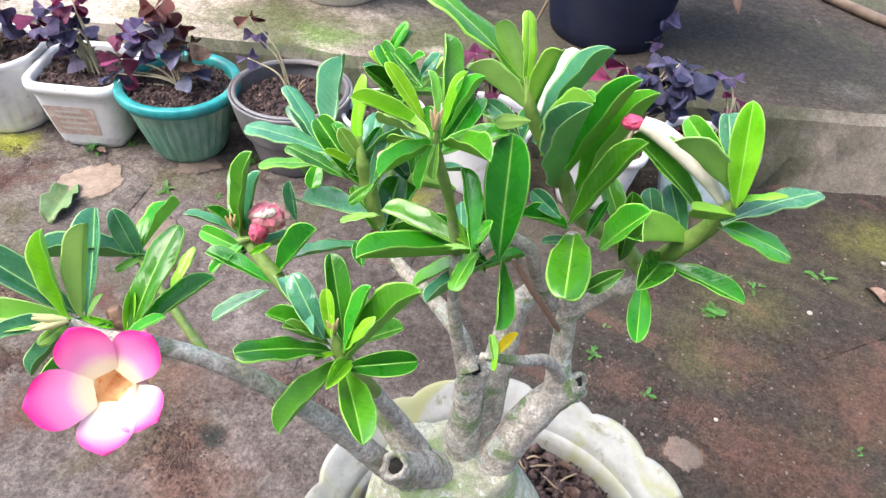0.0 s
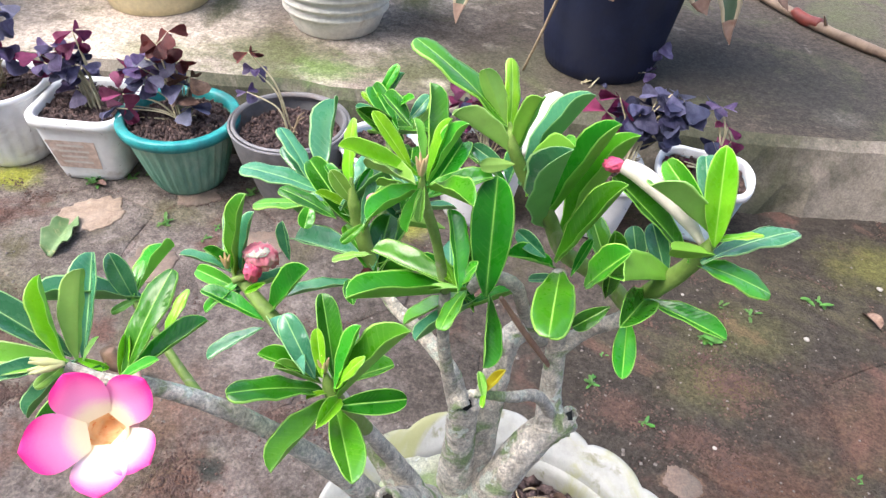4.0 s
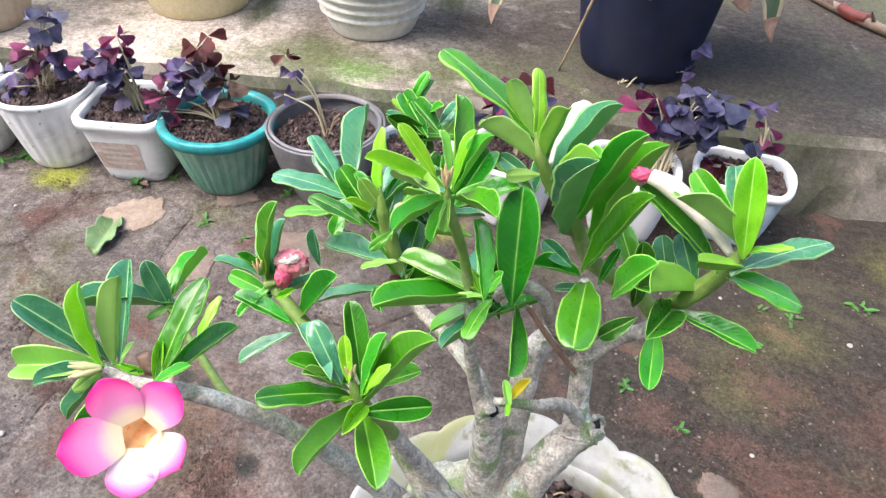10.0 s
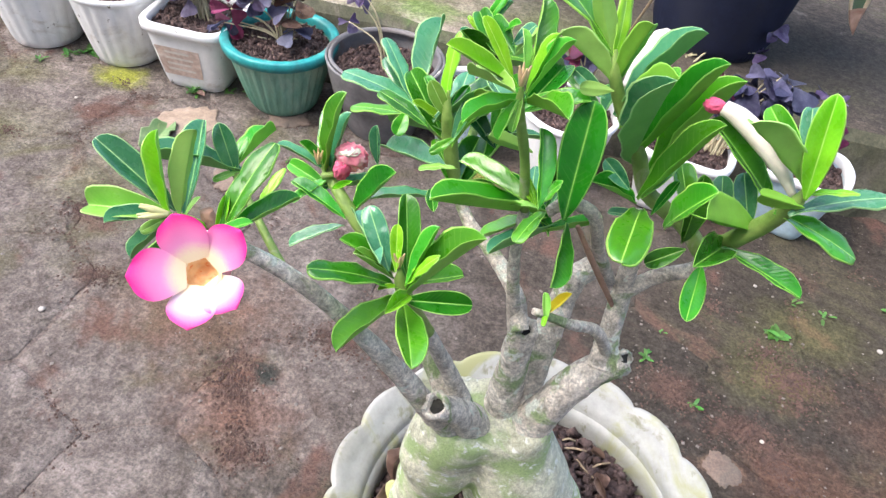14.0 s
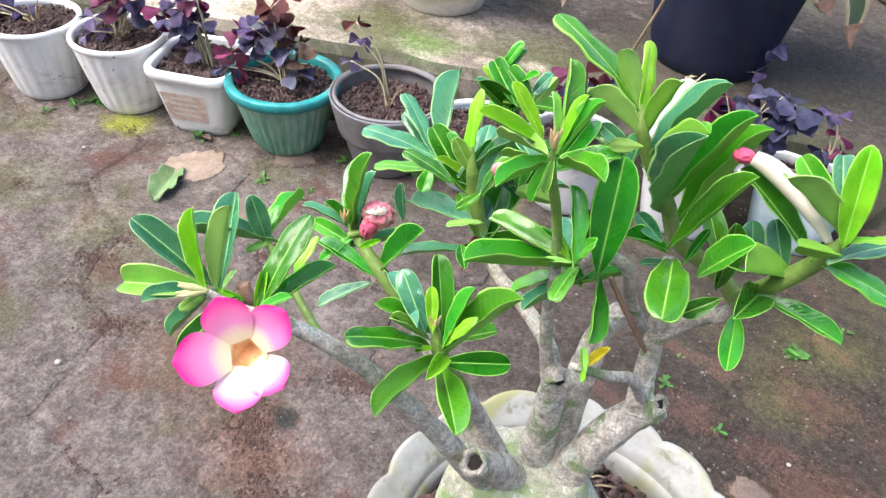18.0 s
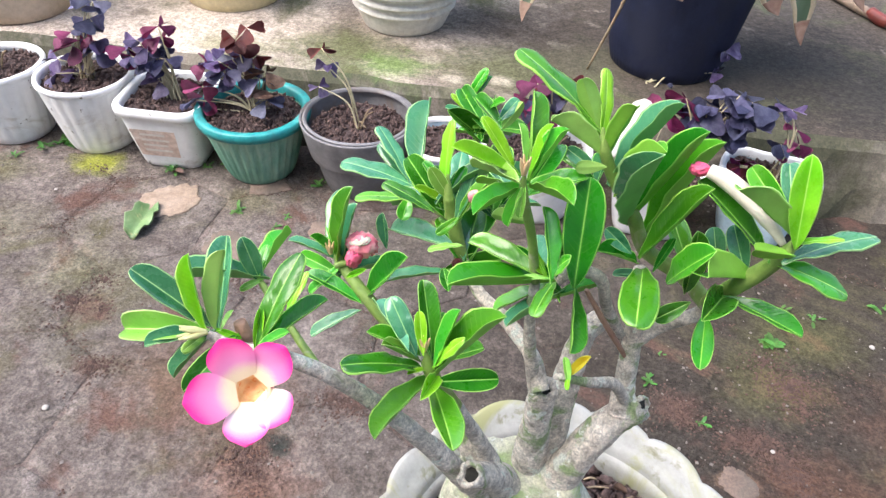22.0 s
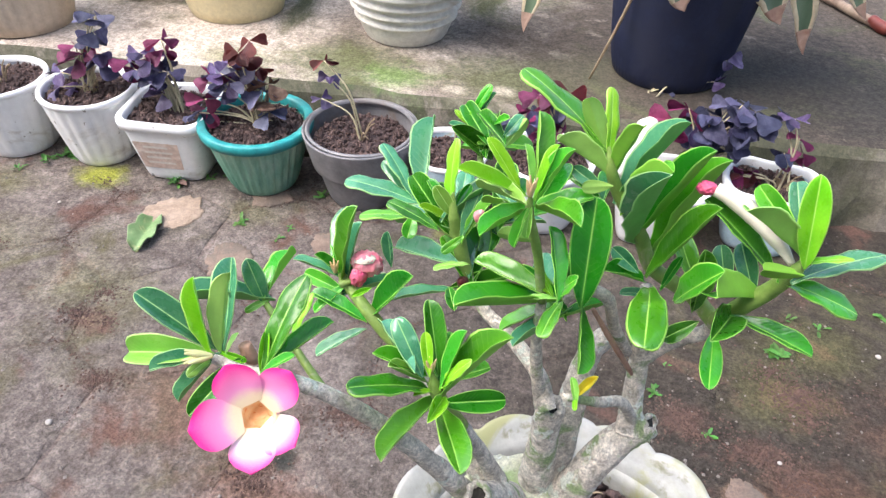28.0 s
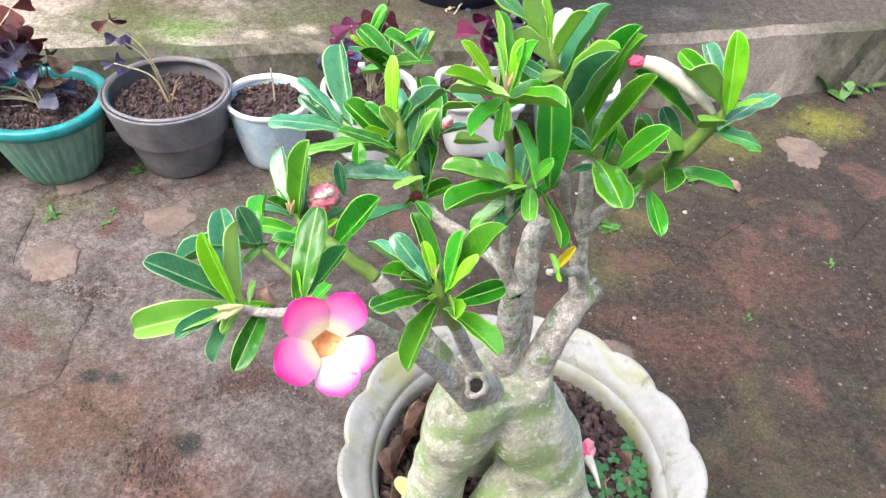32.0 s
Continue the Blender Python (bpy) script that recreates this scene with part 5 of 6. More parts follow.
for k in range(16):
    a, r = rng.uniform(-0.9, 1.5), rng.uniform(0.06, 0.11)
    bm = bmesh.new()
    L = rng.uniform(0.012, 0.03)
    tube(bm, [(-L / 2, 0, 0), (0, 0.0015, 0.001), (L / 2, 0, 0)], [0.0009, 0.0011, 0.0008], sides=5, steps=2)
    ob = tagged(new("twig", mesh_of(bm, "twig", STRAW)), "thin dry twig on the pot's soil", "twig", "litter in the pot")
    ob.matrix_basis = pose(PX + r * math.cos(a), PY + r * math.sin(a), 0.211, 0, rng.uniform(-12, 12), rng.uniform(0, 180))

# small clover growing at the rim, and a fallen blossom
clover = thing("clover", 0.332, -0.172, 0.208, "small patch of green clover growing in the pot", "weed")
rng = random.Random(4)
for k in range(30):
    c = Vector((rng.uniform(-0.030, 0.030), rng.uniform(-0.034, 0.030), rng.uniform(0.004, 0.012)))
    if (Vector((0.332, -0.172, 0)) + c - Vector((PX, PY, 0))).to_2d().length > 0.112:
        continue
    a = rng.uniform(0, 6.28)
    for j in range(3):
        d = Vector((math.cos(a + j * 2.094), math.sin(a + j * 2.094), 0.05))
        s = rng.uniform(0.006, 0.0095)
        part("leaf", rng.choice(CLOVERLEAF), None, clover, at=aim(c, d, (0, 0, 1)) @ Matrix.Diagonal((s, s * 0.95, s, 1)))
blossom = thing("fallen_blossom", 0.314, -0.158, 0.214, "withered pink blossom fallen on the pot's soil", "flower")
bm = bmesh.new()
tube(bm, [(0.002, -0.024, 0.002), (0.001, -0.010, 0.005), (-0.001, 0.004, 0.007)], [0.0012, 0.0030, 0.0052], sides=10, rough=0.2, freq=120)
part("tube", bm, BUDWHITE, blossom, "pale cream flower tube")
for k, (ex, ey, ez) in enumerate(((-0.016, 0.011, 0.004), (-0.010, 0.016, 0.008), (0.004, 0.019, 0.008), (0.008, 0.012, 0.004))):
    bm = bmesh.new()
    tube(bm, [(-0.001, 0.003, 0.007), (ex * 0.55, ey * 0.6 + 0.002, ez + 0.003), (ex, ey, ez - 0.002)], [0.0042, 0.0046, 0.0012], sides=8, rough=0.5, freq=220)
    part("petal", bm, BUDRED if k < 2 else BUDPINK, blossom)

# ---- the adenium ----
adenium = thing("adenium", PX, PY, 0.2, "flowering desert rose bonsai with a swollen grey-green trunk and glossy leaves", "plant")
BASE = Vector((PX, PY, 0.2))


def loc(*p):
    return Vector(p) - BASE


bm = bmesh.new()
# swollen trunk: fat lobes that run together, standing on thick roots
for pts, rad in (
    ([(0.2250, -0.1250, 0.1950), (0.2190, -0.1400, 0.2900), (0.2050, -0.1720, 0.3800), (0.2010, -0.1800, 0.4080)], [0.030, 0.028, 0.024, 0.018]),
    ([(0.2700, -0.1780, 0.1900), (0.2570, -0.1800, 0.2600), (0.2400, -0.1820, 0.3200), (0.2220, -0.1830, 0.3680), (0.2120, -0.1830, 0.4060)], [0.041, 0.035, 0.031, 0.028, 0.022]),
    ([(0.1680, -0.1780, 0.1900), (0.1690, -0.1820, 0.2600), (0.1730, -0.1840, 0.3200), (0.1800, -0.1870, 0.3640), (0.1880, -0.1870, 0.4060)], [0.025, 0.022, 0.0210, 0.026, 0.023]),
    ([(0.3020, -0.2060, 0.1940), (0.2810, -0.2010, 0.2300), (0.2600, -0.1900, 0.2800)], [0.015, 0.019, 0.018]),
    ([(0.2050, -0.2000, 0.1900), (0.2120, -0.1960, 0.2400), (0.2280, -0.1880, 0.2880)], [0.020, 0.018, 0.015]),
    ([(0.1520, -0.2050, 0.1898), (0.1590, -0.1980, 0.2300), (0.1670, -0.1900, 0.2800)], [0.013, 0.015, 0.014]),
):
    tube(bm, [loc(*p) for p in pts], rad, sides=20, steps=6, rough=0.18, freq=38)
trunk = part("trunk", bm, CAUDEX, adenium, "swollen grey-green trunk with thick roots")
rem = trunk.modifiers.new("fuse", "REMESH")
rem.mode, rem.voxel_size, rem.use_smooth_shade = "VOXEL", 0.0024, True
sm = trunk.modifiers.new("soften", "SMOOTH")
sm.factor, sm.iterations = 0.5, 2


def branch(points, radii, material=BARK, name="branch", label="", rough=0.10, rings=0.030, steps=26, hole=False, lean=0.80):
    bm = bmesh.new()
    radii = [r * (1.02 if hole else lean) for r in radii]
    pts = [loc(*p) for p in points]
    tube(bm, pts, radii, sides=18, steps=steps, rough=rough, rings=rings, freq=95)
    ob = part(name, bm, material, adenium, label)
    if hole:
        d = (pts[-1] - pts[-2]).normalized()
        r = radii[-1]
        bm = lathe([(r * 0.98, -0.004), (r * 1.10, 0.0005), (r * 1.02, 0.0032), (r * 0.76, 0.0036), (r * 0.60, 0.0018), (r * 0.54, -0.003)], 36,
                   lambda a, rr, zz, k: (rr * (1 + 0.26 * noise.noise(Vector((math.cos(a) * 1.6, math.sin(a) * 1.6, r * 900))) + 0.12 * noise.noise(Vector((math.cos(a) * 5, math.sin(a) * 5, r * 500)))),
                                         zz + 0.0022 * noise.noise(Vector((math.cos(a) * 2.4, math.sin(a) * 2.4, r * 700)))))
        m = d.to_track_quat("Z", "Y").to_matrix().to_4x4()
        m.translation = pts[-1]
        part("callus", bm, BARK, ob, "swollen pale callus ring", at=m)
        bm = lumpy_disc(r * 0.62, 0.0006, 0.0009, r * 999, rings=5, segs=24)
        part("cut_face", bm, WOUND, ob, "black hollow pruning wound", at=m)
    return ob


branch([(0.1930, -0.1820, 0.3680), (0.1744, -0.2050, 0.4207), (0.1555, -0.2157, 0.4632), (0.1285, -0.2259, 0.5094), (0.1080, -0.2356, 0.5392), (0.0892, -0.2428, 0.5553)], [0.0118, 0.0086, 0.0066, 0.0048, 0.0042, 0.0037])
branch([(0.0892, -0.2428, 0.5553), (0.0776, -0.2437, 0.5570), (0.0661, -0.2431, 0.5598)], [0.0028, 0.0025, 0.0025])
branch([(0.1970, -0.1820, 0.3850), (0.1850, -0.2020, 0.4260), (0.1752, -0.2177, 0.4508)], [0.0125, 0.0080, 0.0064], hole=True)
branch([(0.2059, -0.1763, 0.3859), (0.2052, -0.1746, 0.4311), (0.2052, -0.1721, 0.4703)], [0.0125, 0.0085, 0.0072], hole=True)
branch([(0.2040, -0.1722, 0.4582), (0.1958, -0.1734, 0.4954), (0.1917, -0.1752, 0.5248), (0.1908, -0.1749, 0.5516)], [0.0056, 0.0042, 0.0035, 0.0030])
branch([(0.1908, -0.1749, 0.5516), (0.1860, -0.1762, 0.5790), (0.1800, -0.1785, 0.6020), (0.1792, -0.1782, 0.6120)], [0.0028, 0.0026, 0.0026, 0.0008], GREEN_STEM, "green_stem", "young green stem")
branch([(0.2173, -0.1832, 0.3812), (0.2291, -0.1802, 0.4224), (0.2420, -0.1715, 0.4470), (0.2560, -0.1635, 0.4600)], [0.0135, 0.0098, 0.0090, 0.0084], hole=True)
branch([(0.2481, -0.1694, 0.4577), (0.2482, -0.1569, 0.4760), (0.2471, -0.1491, 0.4987), (0.2444, -0.1487, 0.5237), (0.2402, -0.1495, 0.5463)], [0.0087, 0.0071, 0.0062, 0.0053, 0.0045])
branch([(0.2477, -0.1496, 0.4947), (0.2596, -0.1469, 0.5089), (0.2742, -0.1473, 0.5207), (0.2744, -0.1528, 0.5355)], [0.0053, 0.0048, 0.0045, 0.0040])
branch([(0.2747, -0.1526, 0.5335), (0.2618, -0.1466, 0.5433), (0.2412, -0.1421, 0.5532), (0.2316, -0.1423, 0.5715), (0.2186, -0.1413, 0.5906), (0.2114, -0.1421, 0.6059), (0.2090, -0.1400, 0.6150)], [0.0052, 0.0050, 0.0047, 0.0042, 0.0037, 0.0032, 0.0008], GREEN_STEM, "green_stem",
       "thick young green stem", rings=0.012)
branch([(0.2747, -0.1526, 0.5335), (0.2760, -0.1652, 0.5554), (0.2850, -0.1690, 0.5740), (0.2880, -0.1740, 0.5890), (0.2885, -0.1745, 0.5970)], [0.0056, 0.0050, 0.0046, 0.0038, 0.0008], GREEN_STEM, "green_stem", "young green stem", rings=0.012)
branch([(0.2036, -0.1784, 0.4781), (0.1954, -0.1656, 0.4907), (0.1773, -0.1512, 0.5008), (0.1631, -0.1432, 0.5078), (0.1513, -0.1345, 0.5225)], [0.0060, 0.0052, 0.0046, 0.0042, 0.0040])
branch([(0.1513, -0.1345, 0.5225), (0.1446, -0.1286, 0.5441), (0.1420, -0.1290, 0.5570), (0.1405, -0.1260, 0.5690)], [0.0050, 0.0046, 0.0036, 0.0008], GREEN_STEM, "green_stem", "young green stem")
branch([(0.1446, -0.1311, 0.5448), (0.1298, -0.1120, 0.5372), (0.1160, -0.0940, 0.5386), (0.1120, -0.0900, 0.5440)], [0.0026, 0.0024, 0.0022, 0.0008], GREEN_STEM, "green_stem", "young green stem")
branch([(0.1872, -0.1887, 0.3934), (0.1564, -0.1779, 0.4418), (0.1249, -0.1673, 0.4897)], [0.0105, 0.0065, 0.0052])
branch([(0.1249, -0.1673, 0.4897), (0.1054, -0.1585, 0.5050), (0.0880, -0.1470, 0.5160), (0.0835, -0.1430, 0.5230)], [0.0052, 0.0046, 0.0036, 0.0010], GREEN_STEM, "green_stem", "young green stem")
branch([(0.1932, -0.1899, 0.3938), (0.1779, -0.1946, 0.4421), (0.1624, -0.2053, 0.4896)], [0.0098, 0.0059, 0.0044])
branch([(0.1624, -0.2053, 0.4896), (0.1540, -0.2110, 0.5120), (0.1500, -0.2140, 0.5270), (0.1485, -0.2130, 0.5350)], [0.0044, 0.0042, 0.0040, 0.0010], GREEN_STEM, "green_stem", "young green stem")
branch([(0.1522, -0.1353, 0.5201), (0.1499, -0.0928, 0.5255), (0.1464, -0.0548, 0.5357), (0.1389, -0.0273, 0.5488)], [0.0036, 0.0034, 0.0030, 0.0010], GREEN_STEM, "green_stem", "thin green stem")
branch([(0.2132, -0.1702, 0.4070), (0.2183, -0.1532, 0.4490), (0.2233, -0.1371, 0.4790), (0.2297, -0.1307, 0.4862)], [0.0105, 0.0080, 0.0066, 0.0060], hole=True)
branch([(0.1080, -0.2356, 0.5392), (0.0921, -0.2230, 0.5466), (0.0722, -0.2061, 0.5550)], [0.0025, 0.0021, 0.0019], GREEN_STEM, "green_stem", "thin green side shoot")
branch([(0.2510, -0.1653, 0.4623), (0.2389, -0.1757, 0.4905), (0.2240, -0.1916, 0.5078), (0.2069, -0.2046, 0.5241)], [0.0038, 0.0036, 0.0030, 0.0021], rings=0.07)
branch([(0.2005, -0.1724, 0.5517), (0.2084, -0.1686, 0.5568), (0.2204, -0.1669, 0.5522), (0.2277, -0.1609, 0.5291), (0.2398, -0.1505, 0.5011)], [0.0030, 0.0034, 0.0037, 0.0036, 0.0037], rings=0.06)
branch([(0.2150, -0.1684, 0.5453), (0.2268, -0.1646, 0.5237), (0.2399, -0.1572, 0.4984), (0.2478, -0.1536, 0.4833)], [0.0013, 0.0019, 0.0018, 0.0010], TWIG, "dead_twig", "reddish dead twig", rings=0.03)

# leaves: for each whorl its middle, then of every leaf its foot from there in mm, heading, rise, length in cm, breadth, tone and roll
SHAPES = {}
for tone, mats in LEAF.items():
    SHAPES[tone] = [blade_mesh("leaf_blade", mats, bend=b, fold=f, curl=c, wave=w, power=p)
                    for b, f, c, w, p in ((0.10, 0.26, 0.0, 0.7, (0.80, 0.40)), (-0.07, 0.36, 0.0, 0.5, (0.86, 0.44)), (0.20, 0.18, -0.2, 1.1, (0.82, 0.38)), (0.05, 0.42, 0.1, 0.9, (0.76, 0.42)))]
BENDS = (0.10, -0.07, 0.20, 0.05)
leaf_rng = random.Random(3)


def whorl(foot, leaves):
    for offset, az, el, cm, wid, tone, roll in leaves:
        d = Vector((math.cos(radians(az)) * math.cos(radians(el)), math.sin(radians(az)) * math.cos(radians(el)), math.sin(radians(el))))
        size = cm / 100
        which = leaf_rng.choice((0, 0, 1, 2, 3))
        n = (Vector((0, 0, 1)) - d * d.z).normalized()
        n = Matrix.Rotation(radians(roll), 3, d) @ n
        chord = (d + n * BENDS[which]).normalized()
        at = Vector(foot) + Vector(offset) / 1000 - BASE
        part("leaf", SHAPES[tone][which], None, adenium, at=aim(at - d * (0.002 + size * 0.05), chord, n) @ Matrix.Diagonal((size * 1.10, size * wid * 0.94, size, 1)))


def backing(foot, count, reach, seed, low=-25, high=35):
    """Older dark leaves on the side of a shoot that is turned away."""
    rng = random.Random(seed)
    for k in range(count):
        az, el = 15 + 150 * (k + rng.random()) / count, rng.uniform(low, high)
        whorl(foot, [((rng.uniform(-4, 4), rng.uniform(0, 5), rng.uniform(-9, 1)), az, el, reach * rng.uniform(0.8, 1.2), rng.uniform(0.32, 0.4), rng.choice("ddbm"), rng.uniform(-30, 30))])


whorl((0.064, -0.237, 0.557), [
    ((-3, 0, 3), 176, 39, 3.5, 0.35, 'b', -12), ((-3, -3, 1), 177, -16, 3.9, 0.35, 'p', -33), ((-1, -2, 5), 122, 55, 2.9, 0.26, 'y', -30),
    ((2, 1, 2), 83, 63, 3.2, 0.35, 'p', -104), ((-1, 8, -4), 99, 42, 3.6, 0.35, 'b', -11), ((-3, -3, -1), -151, -2, 2.3, 0.35, 'b', -11),
    ((-2, -4, -1), -106, 9, 1.3, 0.38, 'p', -40), ((1, -3, -1), -125, -31, 2.3, 0.35, 'b', 8), ((9, -1, -4), -114, -13, 2.8, 0.35, 'd', -27),
    ((3, 0, -1), 5, -23, 1.1, 0.3, 'y', 37), ((5, 1, 1), 72, 27, 0.9, 0.35, 'p', -17),
])
whorl((0.089, -0.245, 0.564), [
    ((0, 2, -1), 72, 39, 3.7, 0.35, 'd', -5), ((1, 3, -3), 52, 9, 3.0, 0.35, 'd', -10), ((-3, 2, -4), 87, 54, 1.6, 0.26, 'y', 22),
    ((4, -7, 6), 56, -6, 1.4, 0.35, 'm', 0),
])
whorl((0.075, -0.207, 0.556), [
    ((-4, 2, 1), 157, 73, 2.2, 0.43, 'b', -31), ((-4, 3, 2), 88, 32, 1.5, 0.35, 'm', 0), ((-3, 4, 2), 85, -1, 3.0, 0.33, 'm', -30),
    ((-3, 2, 0), -154, 14, 3.6, 0.35, 'b', 11), ((-3, 1, 0), -139, -10, 1.1, 0.35, 'p', -26), ((14, -11, -5), 74, 37, 2.1, 0.26, 'y', -9),
])
whorl((0.09, -0.15, 0.514), [
    ((-3, 4, 5), 31, 78, 4.6, 0.32, 'm', 7), ((-1, 6, 3), 59, 70, 3.4, 0.35, 'b', -20), ((-4, 5, 4), 101, 33, 4.0, 0.35, 'b', -48),
    ((-6, 6, 4), -178, 43, 1.9, 0.35, 'd', -13), ((-5, 7, 3), 123, 31, 2.0, 0.35, 'd', 26), ((-7, 4, 4), -177, 21, 2.6, 0.32, 'b', 17),
    ((10, -11, -10), 171, 19, 3.1, 0.35, 'd', 3), ((-3, 1, -1), -132, -23, 2.1, 0.35, 'm', 1), ((7, -9, 6), -9, 41, 1.4, 0.26, 'y', 59),
    ((11, -16, -14), -142, -14, 2.7, 0.35, 'b', 6),
])
whorl((0.125, -0.149, 0.51), [
    ((-20, -6, -6), -15, 58, 4.4, 0.35, 'd', 41), ((19, 7, 6), -156, -1, 3.4, 0.3, 'b', 16),
])
whorl((0.148, -0.152, 0.539), [
    ((-2, 7, 0), 148, -19, 4.6, 0.35, 'b', -5), ((3, 6, 1), -165, -6, 1.7, 0.35, 'p', 5), ((-1, -12, -1), -69, -3, 1.4, 0.46, 'd', 11),
])
whorl((0.132, -0.122, 0.548), [
    ((-16, 25, -12), 173, 8, 4.4, 0.35, 'b', -2), ((-21, 28, -7), 139, 36, 3.3, 0.35, 'b', 13), ((2, -20, 10), 168, 18, 2.7, 0.35, 'd', -7),
    ((-13, 32, -7), 94, 29, 4.8, 0.35, 'b', -31), ((8, 0, 10), 92, 74, 3.6, 0.26, 'y', -39), ((9, -6, 10), 178, 58, 1.9, 0.45, 'p', -61),
    ((5, -1, 9), 139, 27, 1.9, 0.35, 'd', -2), ((8, -1, -1), -165, 35, 2.2, 0.26, 'y', -18), ((16, -10, 1), 64, 53, 2.5, 0.35, 'b', -2),
    ((17, -12, -1), 27, 57, 2.8, 0.35, 'm', -6), ((-3, 2, -4), -174, 0, 3.9, 0.31, 'm', 9),
])
whorl((0.132, -0.122, 0.548), [
    ((-12, -5, 1), -96, -36, 1.2, 0.72, 'm', -15), ((-21, -16, -21), 130, 79, 2.0, 0.35, 'b', -48), ((15, -16, 2), -142, -29, 1.3, 0.42, 'm', -42),
    ((11, 1, 11), 53, 45, 1.3, 0.42, 'd', 34),
])
whorl((0.147, -0.043, 0.556), [
    ((-10, 18, 2), 26, 62, 2.1, 0.35, 'm', 37), ((-6, 18, 0), 46, 50, 1.8, 0.35, 'b', -2), ((-13, 16, -6), 160, 33, 1.4, 0.27, 'y', -50),
    ((-10, 14, -5), 117, 59, 1.1, 0.35, 'y', -17), ((-12, 13, -8), -178, 12, 1.5, 0.35, 'b', -15), ((2, 6, -21), -149, 45, 3.7, 0.35, 'd', -62),
    ((12, -23, 8), 132, 13, 2.7, 0.35, 'd', -13), ((13, -20, 12), 52, 31, 1.6, 0.53, 'b', 36), ((15, -22, 8), 42, 47, 1.8, 0.39, 'p', -138),
    ((7, -16, 16), -53, 39, 1.7, 0.35, 'm', 54),
])
whorl((0.18, -0.174, 0.605), [
    ((1, 1, 5), 98, 50, 3.3, 0.35, 'm', 46), ((-7, -1, 9), 163, 51, 2.3, 0.26, 'y', -36), ((-5, -3, 6), -160, 29, 3.0, 0.26, 'y', -25),
    ((-4, -13, 9), 137, -17, 2.7, 0.35, 'p', 3), ((-2, -1, 10), 118, 59, 1.7, 0.35, 'p', 36), ((2, -3, 7), 63, 54, 2.2, 0.26, 'y', -22),
    ((3, -2, 5), 38, 53, 2.4, 0.35, 'm', -10), ((4, -1, -2), -57, 24, 3.1, 0.35, 'm', 5), ((0, -1, -2), -134, -6, 2.7, 0.35, 'm', 9),
    ((4, 33, -47), -156, 23, 2.2, 0.35, 'p', 98), ((0, -6, 1), -91, -52, 1.3, 0.35, 'p', 16),
])
whorl((0.18, -0.174, 0.605), [
    ((-1, -7, 0), -110, -50, 1.6, 0.35, 'm', 12),
])
whorl((0.197, -0.177, 0.556), [
    ((0, 7, -7), -149, 15, 5.2, 0.31, 'm', 14), ((-4, 1, 1), 160, 4, 3.8, 0.35, 'm', 0), ((-1, -11, 13), 106, 37, 3.1, 0.35, 'm', 33),
    ((2, 0, 5), 100, 48, 1.6, 0.35, 'd', 46), ((1, -4, 6), -61, 63, 2.3, 0.35, 'm', 66), ((2, -3, 0), -107, 5, 2.5, 0.35, 'm', 21),
    ((1, 5, -10), -175, -39, 3.2, 0.35, 'm', 9), ((7, 11, -17), -134, -6, 3.4, 0.28, 'b', 30), ((-4, 0, 4), 150, 27, 1.0, 0.31, 'y', -41),
    ((-3, 0, 4), 134, 37, 1.3, 0.26, 'y', -6), ((-2, -2, 2), -174, -7, 1.2, 0.35, 'p', 4),
])
whorl((0.208, -0.178, 0.56), [
    ((0, 0, 0), 94, 66, 4.6, 0.4, 'd', -8),
])
whorl((0.21, -0.171, 0.544), [
    ((0, 0, 0), -89, -8, 3.3, 0.35, 'd', -45),
])
whorl((0.212, -0.144, 0.603), [
    ((-5, 5, 9), 163, 34, 4.9, 0.35, 'm', 3), ((-3, 5, 9), 99, 55, 2.8, 0.26, 'y', 22), ((-4, 5, 9), 177, 64, 2.7, 0.35, 'p', 95),
    ((1, 3, -3), -66, 67, 3.8, 0.24, 'm', -6), ((7, 2, -12), 29, 53, 4.3, 0.24, 'b', -14), ((-2, 0, 1), -167, 35, 3.0, 0.35, 'p', 52),
    ((-4, -4, -4), 160, 22, 1.6, 0.46, 'b', -54), ((-2, -14, 4), -156, 5, 1.3, 0.48, 'p', 124), ((9, -4, -15), -57, 59, 4.1, 0.24, 'm', -12),
])
whorl((0.237, -0.147, 0.564), [
    ((-6, 7, 6), -15, 69, 5.6, 0.24, 'd', 26), ((5, 11, -5), 15, 67, 5.5, 0.24, 'm', 3), ((1, -10, -1), -25, 68, 4.9, 0.24, 'm', 42),
    ((-7, 4, 6), -85, 66, 5.6, 0.24, 'b', 95), ((8, -10, -8), 54, 49, 1.7, 0.28, 'd', 5),
])
whorl((0.281, -0.162, 0.573), [
    ((1, -1, 7), 151, 30, 3.9, 0.35, 'd', -10), ((0, 1, -8), 117, 42, 2.2, 0.46, 'b', -36),
])
whorl((0.262, -0.157, 0.552), [
    ((-11, -9, 5), -66, 61, 4.0, 0.35, 'm', 74), ((-1, 0, -6), 139, 83, 3.3, 0.35, 'd', -32), ((12, 9, 2), 109, 46, 2.0, 0.52, 'b', -29),
])
whorl((0.276, -0.168, 0.554), [
    ((7, 1, 12), -136, 28, 4.2, 0.35, 'm', 81), ((-1, 1, 0), -118, 18, 3.5, 0.4, 'd', -15), ((0, -4, 2), -22, -6, 3.3, 0.35, 'd', 4),
    ((-5, 0, -16), -97, -10, 2.8, 0.37, 'm', 11),
])
